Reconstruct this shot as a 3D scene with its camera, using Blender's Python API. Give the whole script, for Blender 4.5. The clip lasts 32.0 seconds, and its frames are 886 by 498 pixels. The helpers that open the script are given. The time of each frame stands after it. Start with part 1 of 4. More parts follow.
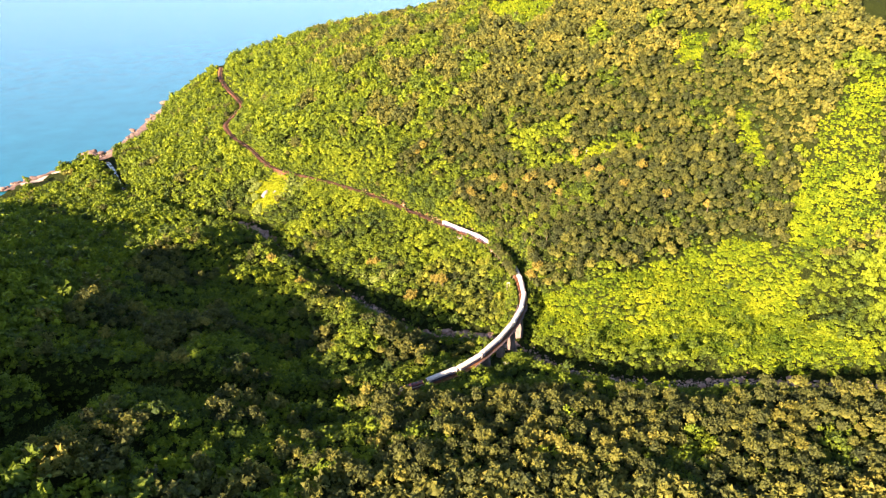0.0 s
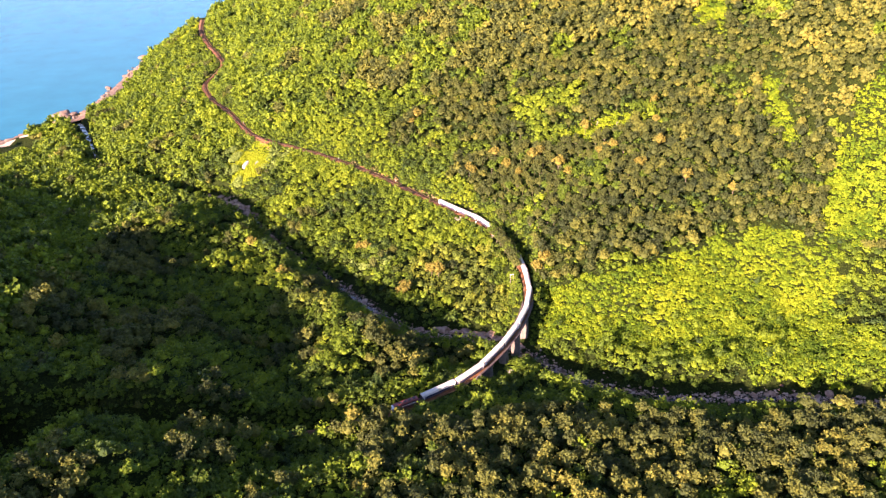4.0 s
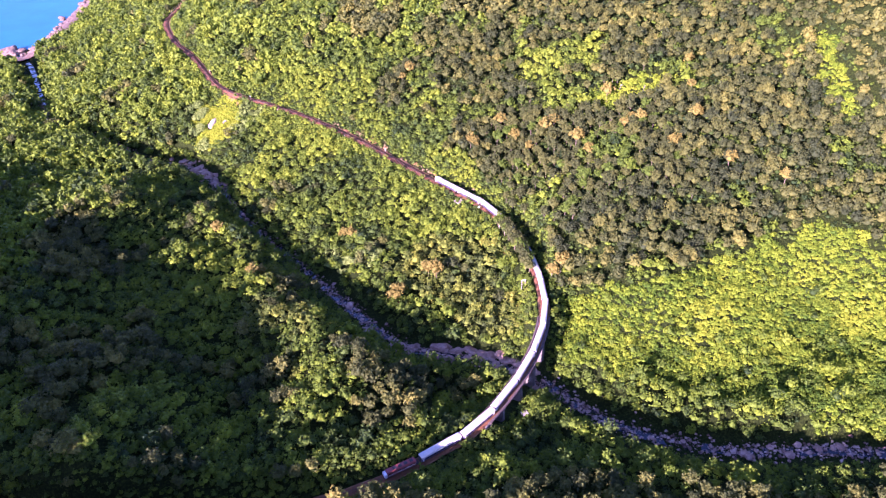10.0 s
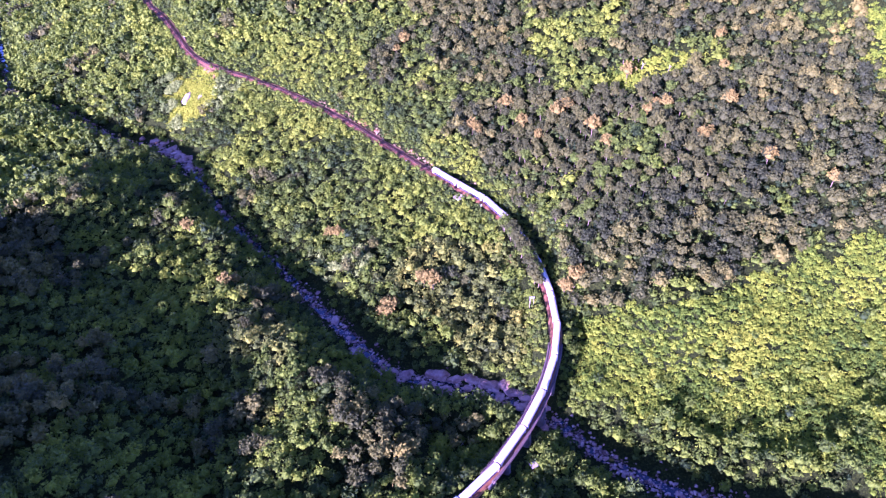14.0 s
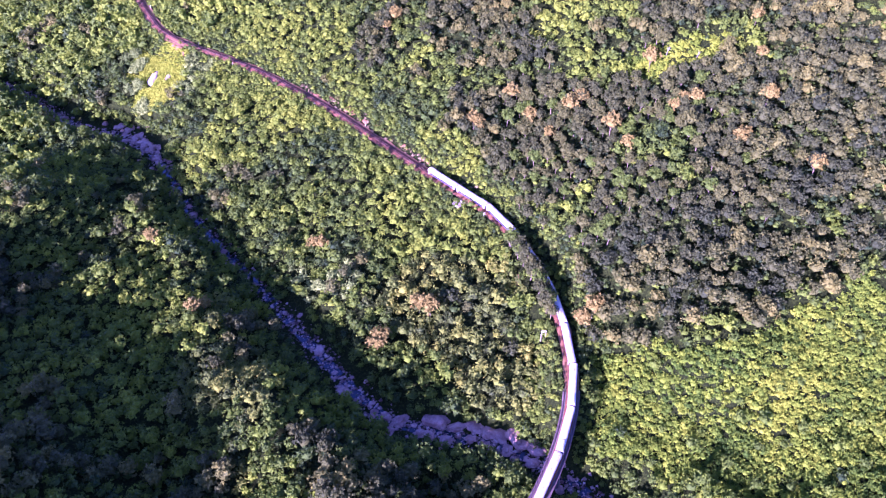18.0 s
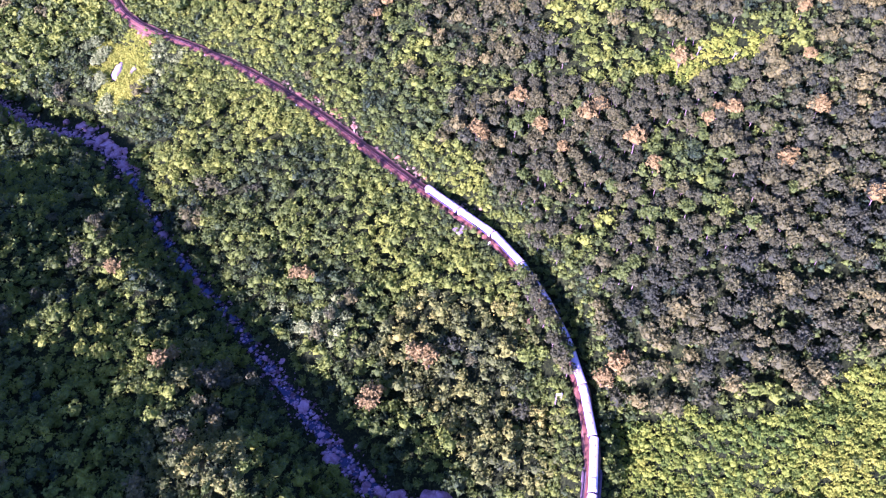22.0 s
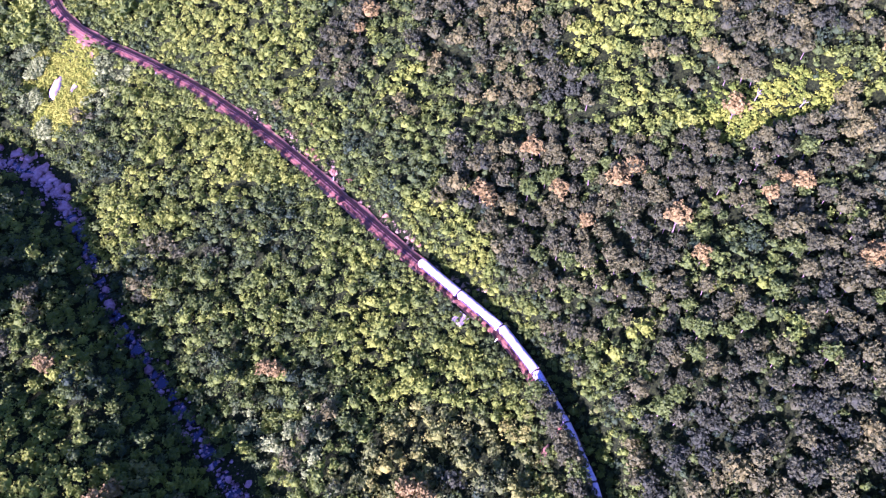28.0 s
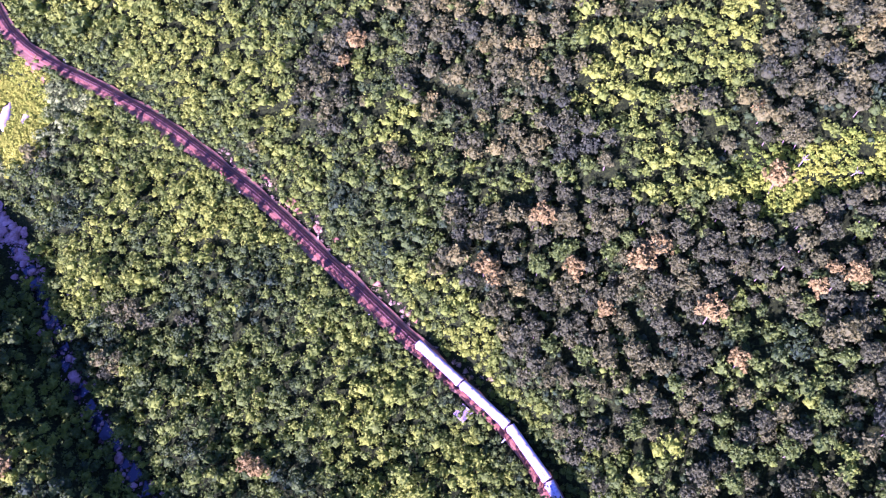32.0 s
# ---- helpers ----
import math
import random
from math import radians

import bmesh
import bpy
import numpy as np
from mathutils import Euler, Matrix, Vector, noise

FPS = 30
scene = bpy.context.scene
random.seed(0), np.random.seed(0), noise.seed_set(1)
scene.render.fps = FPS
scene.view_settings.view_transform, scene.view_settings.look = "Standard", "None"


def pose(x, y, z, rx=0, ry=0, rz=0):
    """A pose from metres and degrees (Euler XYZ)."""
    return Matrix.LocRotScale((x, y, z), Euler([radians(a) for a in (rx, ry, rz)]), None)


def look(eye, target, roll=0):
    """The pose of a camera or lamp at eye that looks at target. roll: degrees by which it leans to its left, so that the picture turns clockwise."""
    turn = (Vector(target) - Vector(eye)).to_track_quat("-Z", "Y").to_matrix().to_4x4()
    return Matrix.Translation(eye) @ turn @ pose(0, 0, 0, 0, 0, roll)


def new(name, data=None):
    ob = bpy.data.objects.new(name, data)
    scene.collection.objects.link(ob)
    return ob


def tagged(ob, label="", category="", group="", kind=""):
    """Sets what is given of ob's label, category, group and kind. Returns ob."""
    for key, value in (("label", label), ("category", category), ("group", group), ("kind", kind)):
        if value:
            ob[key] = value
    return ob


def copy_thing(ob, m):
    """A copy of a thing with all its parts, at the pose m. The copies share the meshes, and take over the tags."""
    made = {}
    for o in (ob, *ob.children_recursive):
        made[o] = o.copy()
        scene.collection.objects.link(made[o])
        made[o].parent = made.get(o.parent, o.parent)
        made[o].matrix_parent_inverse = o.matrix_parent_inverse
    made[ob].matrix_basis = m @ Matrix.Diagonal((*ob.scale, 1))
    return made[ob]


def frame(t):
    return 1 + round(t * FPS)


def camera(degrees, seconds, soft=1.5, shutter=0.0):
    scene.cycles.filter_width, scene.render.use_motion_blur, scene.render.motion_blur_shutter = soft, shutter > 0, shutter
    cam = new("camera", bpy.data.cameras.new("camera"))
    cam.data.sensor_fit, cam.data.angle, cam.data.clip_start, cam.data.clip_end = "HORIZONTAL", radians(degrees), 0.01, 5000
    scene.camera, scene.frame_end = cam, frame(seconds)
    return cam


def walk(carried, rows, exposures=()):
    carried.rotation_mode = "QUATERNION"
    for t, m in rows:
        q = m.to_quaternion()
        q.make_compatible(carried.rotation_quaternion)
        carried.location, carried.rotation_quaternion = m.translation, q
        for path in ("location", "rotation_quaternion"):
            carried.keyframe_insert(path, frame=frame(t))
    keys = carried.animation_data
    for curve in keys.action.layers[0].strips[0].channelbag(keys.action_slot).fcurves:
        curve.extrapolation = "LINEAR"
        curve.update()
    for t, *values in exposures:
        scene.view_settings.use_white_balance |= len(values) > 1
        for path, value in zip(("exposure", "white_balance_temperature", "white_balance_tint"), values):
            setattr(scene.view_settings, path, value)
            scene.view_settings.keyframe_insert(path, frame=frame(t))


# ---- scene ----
EXPOSURES = [(0, 2.68, 7400, 22), (6, 2.70, 6300, 40), (9, 2.72, 5600, 56), (12, 2.71, 4660, 87), (19, 2.65, 4630, 92), (32, 2.57, 4630, 94)]

def aim(x, y, z, yaw, pitch, roll):
    """A camera pose: yaw to the left from +y, pitch up, roll as in look(), in degrees."""
    return pose(x, y, z, 90 + pitch, 0, yaw) @ pose(0, 0, 0, 0, 0, roll)


cam = camera(60.97, 32.0, soft=1.25)
WALK = [
    (0, aim(-0.01, -400.03, 306.51, 1.634, -24.765, -1.412)),
    (1, aim(1.43, -384.82, 304.75, 1.697, -25.589, -1.396)),
    (2, aim(1.57, -369.88, 304.11, 1.680, -26.521, -1.373)),
    (3, aim(0.34, -355.50, 304.61, 1.546, -27.533, -1.308)),
    (4, aim(-2.06, -341.85, 305.97, 1.301, -28.593, -1.176)),
    (5, aim(-4.98, -328.43, 307.62, 0.995, -29.676, -1.010)),
    (6, aim(-7.61, -314.41, 308.92, 0.697, -30.763, -0.866)),
    (7, aim(-9.39, -299.44, 309.47, 0.466, -31.839, -0.760)),
    (8, aim(-10.20, -283.97, 309.35, 0.319, -32.892, -0.661)),
    (9, aim(-10.19, -268.44, 308.86, 0.256, -33.929, -0.568)),
    (10, aim(-9.70, -252.97, 308.22, 0.267, -34.958, -0.519)),
    (11, aim(-9.17, -237.63, 307.34, 0.303, -35.972, -0.492)),
    (12, aim(-8.88, -222.68, 306.20, 0.317, -36.963, -0.446)),
    (13, aim(-8.92, -208.20, 304.95, 0.276, -37.939, -0.353)),
    (14, aim(-9.17, -193.94, 303.64, 0.183, -38.917, -0.234)),
    (15, aim(-9.62, -179.65, 302.19, 0.044, -39.901, -0.138)),
    (16, aim(-10.23, -165.25, 300.76, -0.131, -40.895, -0.061)),
    (17, aim(-10.89, -150.80, 299.61, -0.324, -41.905, 0.031)),
    (18, aim(-11.47, -136.37, 298.77, -0.510, -42.926, 0.132)),
    (19, aim(-11.85, -121.93, 298.00, -0.651, -43.951, 0.171)),
    (20, aim(-11.92, -107.47, 297.25, -0.714, -44.983, 0.115)),
    (21, aim(-11.73, -93.04, 296.81, -0.712, -46.040, -0.009)),
    (22, aim(-11.42, -78.65, 296.69, -0.686, -47.112, -0.158)),
    (23, aim(-11.03, -64.24, 296.44, -0.649, -48.168, -0.306)),
    (24, aim(-10.56, -49.74, 295.76, -0.586, -49.182, -0.434)),
    (25, aim(-9.93, -35.15, 294.75, -0.476, -50.141, -0.539)),
    (26, aim(-9.21, -20.68, 293.83, -0.372, -51.052, -0.611)),
    (27, aim(-8.65, -6.56, 293.35, -0.349, -51.960, -0.644)),
    (28, aim(-8.48, 7.19, 293.52, -0.452, -52.928, -0.636)),
    (29, aim(-8.71, 20.99, 294.21, -0.668, -54.023, -0.594)),
    (30, aim(-9.06, 35.57, 295.05, -0.911, -55.286, -0.546)),
    (31, aim(-9.19, 51.20, 295.76, -1.098, -56.708, -0.547)),
    (32, aim(-8.98, 67.56, 296.36, -1.211, -58.258, -0.630)),
]
walk(cam, WALK, EXPOSURES)

# ---- sky and sun: low evening sun from behind the camera's left ----
SUN_AZIMUTH, SUN_HEIGHT = radians(215), radians(19.3)
world = bpy.data.worlds.new("world")
scene.world = world
world.use_nodes = True
sky = world.node_tree.nodes.new("ShaderNodeTexSky")
sky.sky_type, sky.sun_disc = "NISHITA", False
sky.sun_elevation, sky.sun_rotation = SUN_HEIGHT, SUN_AZIMUTH
sky.air_density, sky.dust_density, sky.ozone_density = 0.72, 0.6, 2.4
backing = world.node_tree.nodes["Background"]
backing.inputs["Strength"].default_value = 0.075
world.node_tree.links.new(sky.outputs[0], backing.inputs["Color"])
sun = new("sun", bpy.data.lights.new("sun", "SUN"))
sun.data.energy, sun.data.angle, sun.data.color = 5.0, radians(0.6), (1.0, 0.77, 0.61)
toward = Vector((math.sin(SUN_AZIMUTH) * math.cos(SUN_HEIGHT), math.cos(SUN_AZIMUTH) * math.cos(SUN_HEIGHT), math.sin(SUN_HEIGHT)))
sun.matrix_world = look(toward * 900 + Vector((0, 0, 64)), (0, 0, 64))

# ---- materials ----
def material(name, build):
    m = bpy.data.materials.new(name)
    m.use_nodes = True
    nodes, links = m.node_tree.nodes, m.node_tree.links
    build(nodes, links, nodes["Principled BSDF"], nodes["Material Output"])
    return m


def ramp_of(nodes, stops):
    ramp = nodes.new("ShaderNodeValToRGB")
    while len(ramp.color_ramp.elements) < len(stops):
        ramp.color_ramp.elements.new(0.5)
    for e, (at, rgb) in zip(ramp.color_ramp.elements, stops):
        e.position, e.color = at, (*rgb, 1)
    return ramp


def noise_of(nodes, links, scale, detail=4.0, rough=0.6):
    place, tex = nodes.new("ShaderNodeNewGeometry"), nodes.new("ShaderNodeTexNoise")
    tex.inputs["Scale"].default_value, tex.inputs["Detail"].default_value = scale, detail
    tex.inputs["Roughness"].default_value = rough
    links.new(place.outputs["Position"], tex.inputs["Vector"])
    return tex


def leafy(name, stops, glow=0.16, rough=0.55, gloss=0.13):
    """Foliage: each tree has its own tone, each clump of leaves varies about it; thin leaves pass some light."""
    def build(nodes, links, bsdf, out):
        tone, geo = nodes.new("ShaderNodeAttribute"), nodes.new("ShaderNodeNewGeometry")
        tone.attribute_name = "tone"
        spread = nodes.new("ShaderNodeMath")
        spread.operation, spread.inputs[1].default_value = "MULTIPLY_ADD", 0.34
        links.new(geo.outputs["Random Per Island"], spread.inputs[0])
        shift = nodes.new("ShaderNodeMath")
        shift.operation, shift.inputs[1].default_value = "SUBTRACT", 0.17
        links.new(tone.outputs["Fac"], shift.inputs[0])
        links.new(shift.outputs[0], spread.inputs[2])
        ramp = ramp_of(nodes, stops)
        links.new(spread.outputs[0], ramp.inputs[0])
        fine = noise_of(nodes, links, 1.9, 3, 0.7)
        shade = nodes.new("ShaderNodeMix")
        shade.data_type, shade.blend_type = "RGBA", "MULTIPLY"
        shade.inputs["Factor"].default_value = 0.6
        light = ramp_of(nodes, [(0.32, (0.45, 0.48, 0.55)), (0.68, (1.35, 1.32, 1.2))])
        links.new(fine.outputs["Fac"], light.inputs[0])
        links.new(ramp.outputs[0], shade.inputs["A"])
        links.new(light.outputs[0], shade.inputs["B"])
        links.new(shade.outputs["Result"], bsdf.inputs["Base Color"])
        bsdf.inputs["Roughness"].default_value = rough
        bsdf.inputs["Specular IOR Level"].default_value = gloss
        ruffle, grain = nodes.new("ShaderNodeBump"), noise_of(nodes, links, 2.6, 2, 0.65)
        ruffle.inputs["Strength"].default_value, ruffle.inputs["Distance"].default_value = 0.75, 0.45
        links.new(grain.outputs["Fac"], ruffle.inputs["Height"])
        links.new(ruffle.outputs[0], bsdf.inputs["Normal"])
        thin, mix = nodes.new("ShaderNodeBsdfTranslucent"), nodes.new("ShaderNodeMixShader")
        mix.inputs[0].default_value = glow
        links.new(shade.outputs["Result"], thin.inputs["Color"])
        links.new(bsdf.outputs[0], mix.inputs[1])
        links.new(thin.outputs[0], mix.inputs[2])
        links.new(mix.outputs[0], out.inputs["Surface"])
    return material(name, build)


def surface(name, stops, scale=1.0, rough=0.85, bump=0.0, metal=0.0, vary=True, fine=6.0, sheen=0.4, island=0.0):
    """A surface whose colour wanders between stops at two scales, with fine relief."""
    def build(nodes, links, bsdf, out):
        big, small = noise_of(nodes, links, scale, 5), noise_of(nodes, links, scale * fine, 4)
        both = nodes.new("ShaderNodeMath")
        both.operation, both.inputs[1].default_value = "MULTIPLY_ADD", 0.45
        links.new(small.outputs["Fac"], both.inputs[0])
        less = nodes.new("ShaderNodeMath")
        less.operation, less.inputs[1].default_value = "SUBTRACT", 0.22
        links.new(big.outputs["Fac"], less.inputs[0])
        links.new(less.outputs[0], both.inputs[2])
        last = both
        if vary:
            info, add = nodes.new("ShaderNodeObjectInfo"), nodes.new("ShaderNodeMath")
            add.operation, add.inputs[1].default_value = "MULTIPLY_ADD", 0.12
            links.new(info.outputs["Random"], add.inputs[0])
            links.new(both.outputs[0], add.inputs[2])
            last = add
        if island:
            geo, each = nodes.new("ShaderNodeNewGeometry"), nodes.new("ShaderNodeMath")
            each.operation, each.inputs[1].default_value = "MULTIPLY_ADD", island
            links.new(geo.outputs["Random Per Island"], each.inputs[0])
            links.new(last.outputs[0], each.inputs[2])
            last = each
        ramp = ramp_of(nodes, stops)
        links.new(last.outputs[0], ramp.inputs[0])
        links.new(ramp.outputs[0], bsdf.inputs["Base Color"])
        bsdf.inputs["Roughness"].default_value, bsdf.inputs["Metallic"].default_value = rough, metal
        bsdf.inputs["Specular IOR Level"].default_value = sheen
        if bump:
            bumped = nodes.new("ShaderNodeBump")
            bumped.inputs["Strength"].default_value, bumped.inputs["Distance"].default_value = 0.6, bump
            links.new(small.outputs["Fac"], bumped.inputs["Height"])
            links.new(bumped.outputs[0], bsdf.inputs["Normal"])
    return material(name, build)


PLANTATION = leafy("plantation_leaves", [(0.0, (0.039, 0.055, 0.020)), (0.4, (0.090, 0.109, 0.026)), (0.7, (0.154, 0.166, 0.031)), (1.0, (0.248, 0.232, 0.043))], 0.26)
LUSH = leafy("broadleaf_leaves", [(0.0, (0.031, 0.061, 0.020)), (0.35, (0.083, 0.136, 0.017)), (0.7, (0.152, 0.226, 0.017)), (1.0, (0.232, 0.305, 0.020))], 0.32)
OLIVE = leafy("olive_leaves", [(0.0, (0.046, 0.068, 0.022)), (0.35, (0.100, 0.142, 0.022)), (0.7, (0.168, 0.208, 0.024)), (1.0, (0.255, 0.270, 0.030))], 0.22)
SCRUB = leafy("scrub_leaves", [(0.0, (0.055, 0.108, 0.012)), (0.35, (0.136, 0.212, 0.014)), (0.7, (0.208, 0.284, 0.016)), (1.0, (0.285, 0.345, 0.020))], 0.24, gloss=0.04)
SILVER = leafy("pale_leaves", [(0.0, (0.070, 0.110, 0.028)), (0.5, (0.150, 0.215, 0.045)), (1.0, (0.24, 0.32, 0.072))], 0.2)
DRY = leafy("dry_grass", [(0.0, (0.12, 0.10, 0.05)), (0.5, (0.25, 0.20, 0.10)), (1.0, (0.38, 0.29, 0.16))], 0.08)
GRASS = leafy("clearing_grass", [(0.0, (0.13, 0.20, 0.010)), (0.5, (0.21, 0.285, 0.014)), (1.0, (0.30, 0.36, 0.022))], 0.2, gloss=0.05)
RUST = leafy("flowering_leaves", [(0.0, (0.105, 0.096, 0.022)), (0.5, (0.200, 0.172, 0.032)), (1.0, (0.34, 0.282, 0.056))], 0.12)
BARK = surface("bark", [(0.2, (0.09, 0.07, 0.05)), (0.8, (0.24, 0.20, 0.15))], 3.0, 0.9, 0.02)
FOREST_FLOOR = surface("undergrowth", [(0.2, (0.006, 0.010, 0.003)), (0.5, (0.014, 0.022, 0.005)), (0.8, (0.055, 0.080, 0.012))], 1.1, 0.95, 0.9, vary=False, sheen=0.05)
STONE = surface("river_stone", [(0.15, (0.12, 0.066, 0.046)), (0.5, (0.27, 0.158, 0.110)), (0.85, (0.50, 0.35, 0.26))], 0.3, 0.8, 0.22)
COBBLE = surface("river_cobble", [(0.3, (0.055, 0.030, 0.022)), (0.6, (0.14, 0.080, 0.058)), (0.95, (0.44, 0.32, 0.245))], 0.5, 0.8, 0.0, vary=False, island=0.5)

# ---- mesh helpers ----
def mesh_from(name, verts, faces, mat, tone=None, flat=True):
    """A mesh from arrays: verts (n, 3) and faces, one (m, k) array or several."""
    groups = faces if isinstance(faces, (list, tuple)) else [faces]
    groups = [np.asarray(g, np.int32) for g in groups if len(g)]
    me = bpy.data.meshes.new(name)
    me.vertices.add(len(verts))
    me.vertices.foreach_set("co", np.asarray(verts, np.float32).ravel())
    loops = np.concatenate([g.ravel() for g in groups])
    sizes = np.concatenate([np.full(len(g), g.shape[1], np.int32) for g in groups])
    me.loops.add(len(loops))
    me.loops.foreach_set("vertex_index", loops)
    me.polygons.add(len(sizes))
    me.polygons.foreach_set("loop_start", np.r_[0, np.cumsum(sizes)[:-1]].astype(np.int32))
    me.polygons.foreach_set("loop_total", sizes)
    if not flat:
        me.polygons.foreach_set("use_smooth", np.ones(len(sizes), bool))
    if tone is not None:
        me.attributes.new("tone", "FLOAT", "POINT").data.foreach_set("value", np.asarray(tone, np.float32))
    me.materials.append(mat)
    me.update(calc_edges=True)
    me.validate()
    return me


def part(name, me, parent=None, label="", m=None):
    """Links a mesh as one object under a thing or a part."""
    ob = new(name, me)
    if parent is not None:
        ob.parent = parent
    if m is not None:
        ob.matrix_basis = m
    return tagged(ob, label) if label else ob


def box(name, size, centre, mat, bevel=0.0):
    bm = bmesh.new()
    bmesh.ops.create_cube(bm, size=1.0, matrix=Matrix.Translation(centre) @ Matrix.Diagonal((*size, 1)))
    if bevel:
        bmesh.ops.bevel(bm, geom=bm.edges[:], offset=bevel, segments=2, affect="EDGES")
    return finished(name, bm, mat)


def finished(name, bm, mat):
    me = bpy.data.meshes.new(name)
    bm.to_mesh(me)
    bm.free()
    me.materials.append(mat)
    return me


def sweep(name, line, profile, mat, closed=True):
    """Carries a profile of (across, up) along a level line of (x, y, z)."""
    line, prof = np.asarray(line, float), np.asarray(profile, float)
    ahead = np.gradient(line[:, :2], axis=0)
    ahead /= np.linalg.norm(ahead, axis=1)[:, None]
    side = np.stack([ahead[:, 1], -ahead[:, 0]], 1)
    n, k = len(line), len(prof)
    v = np.zeros((n, k, 3))
    v[:, :, :2] = line[:, None, :2] + prof[None, :, :1] * side[:, None]
    v[:, :, 2] = line[:, None, 2] + prof[None, :, 1]
    i, j = np.meshgrid(np.arange(n - 1), np.arange(k if closed else k - 1), indexing="ij")
    a, b = i * k + j, i * k + (j + 1) % k
    quads = np.stack([a, b, b + k, a + k], -1).reshape(-1, 4)
    ends = [np.arange(k)[None, ::-1], (np.arange(k) + (n - 1) * k)[None]] if closed else []
    return mesh_from(name, v.reshape(-1, 3), [quads, *ends], mat)
# ---- the lie of the land: sea level is z = 0, the railway runs 64 m above it ----
SEA, RAIL = 0.0, 64.0
RELIEF = [
    [196, 195, 188, 146, 106, 84, 80, 79, 96],
    [180, 170, 151, 108, 93, 91, 79, 75, 84],
    [150, 134, 112, 85, 63, 39, 42, 62, 109],
    [116, 102, 82, 55, 26, 36, 102, 101, 155],
    [72, 58, 40, 19, 31, 80, 115, 138, 198],
    [12, 14, 16, 38, 86, 119, 144, 184, 238],
    [-24, 6, 26, 78, 122, 158, 191, 225, 272],
    [-32, 11, 20, 84, 147, 181, 214, 244, 279],
    [-31, -10, 41, 111, 162, 177, 203, 231, 258],
    [-33, -5, 87, 140, 145, 149, 169, 190, 210],
    [-39, 17, 94, 111, 95, 100, 125, 137, 150],
]
# Local rises and hollows: x, y, height, radius. Many are added to shape where shade falls.
KNOLLS = [(85, 105, 15, 38), (182, 40, -17, 40), (-227, 172, 17, 40), (112, 5, -8, 26), (99, 45, 10, 24),
          (-364, 745, 8, 45), (250, 135, -18, 45), (215, 200, -12, 40), (-300, 830, -14, 60), (-315, 0, 9, 45),
          (-127, 97, 13, 19), (-108, 70, 12, 17), (-92, 40, 12, 17), (-69, 14, 9, 18), (-45, 6, 6, 15), (-24, -6, 5, 14), (-70, -28, 5, 16), (-152, 8, 5, 17),
          (-136, -40, 4, 17), (-118, 16, -7, 14), (-112, -16, -8, 16), (-183, 28, -6, 24), (-200, -25, -4, 20), (-512, 508, 9, 30), (-540, 458, 10, 28),
          # out of view to the south-west, added only to steer the long shadows
          (-290, -290, 15, 60), (-210, -300, 30, 60), (-130, -300, 30, 60),
          (-367, 26, 11, 22), (-315, -208, 12, 60), (-208, -324, -34, 60), (-382, 49, 5, 29), (-400, -134, 19, 37), (-362, -273, -12, 46), (-315, -198, -9, 25),
          # small ones fitted so that lit and shaded ground fall in place
          (-152, 158, 5, 14), (-128, 131, 4, 12), (-64, 62, 3, 12), (-24, -30, 7, 12), (-158, 48, 4, 20),
          (-135, 129, 9, 10), (-53, 100, 9, 21), (-78, -109, -9, 26), (-168, 154, 9, 10), (-165, 112, 9, 20), (-9, 7, -9, 22), (-90, -42, -7, 21), (-77, 35, 9, 18),
          (-53, -3, 9, 20), (-224, -6, 9, 10), (-119, 98, -7, 10), (-135, -132, 7, 14), (-140, 143, 9, 13), (-74, 119, -8, 10), (-217, 147, 9, 19), (-147, -64, 8, 13)]
RIVER = [(-640, 640, -32), (-545, 597, -14), (-480, 560, 0.5), (-402, 431, 10), (-359, 360, 16), (-304, 326, 20), (-248, 279, 23), (-214, 265, 25),
         (-190, 246, 27), (-172, 222, 28), (-158, 199, 29), (-139, 169, 30.5), (-112, 137, 33), (-88, 107, 35), (-72, 86, 37), (-53, 62, 39), (-34, 41, 41), (-9, 31, 43),
         (14, 24, 44), (36, 10, 45), (58, -12, 46), (82, -29, 49), (117, -39, 52), (165, -44, 57), (222, -59, 63), (360, -80, 80)]
BROOK = [(-225, -330, 84), (-200, -170, 68), (-188, -108, 58), (-180, -84, 55)]
LINE = [(-425, 960), (-401, 867), (-380, 789), (-347, 706), (-311, 633), (-292, 584), (-289, 540), (-289, 497), (-264, 441), (-238, 404),
        (-204.5, 345.5), (-191, 327.5), (-174, 313), (-148, 296.5), (-120, 277), (-98, 258), (-72, 234), (-46, 206), (-24, 182), (-4, 161), (11, 145),
        (20.5, 131), (29, 112.5), (35.5, 93), (39.2, 74), (40.5, 55), (39.5, 38), (35, 20), (28, 3), (18, -15), (4, -34), (-13, -48),
        (-36, -62), (-63, -73.5), (-90, -79), (-130, -83), (-191, -88), (-221, -91), (-300, -98), (-420, -110)]


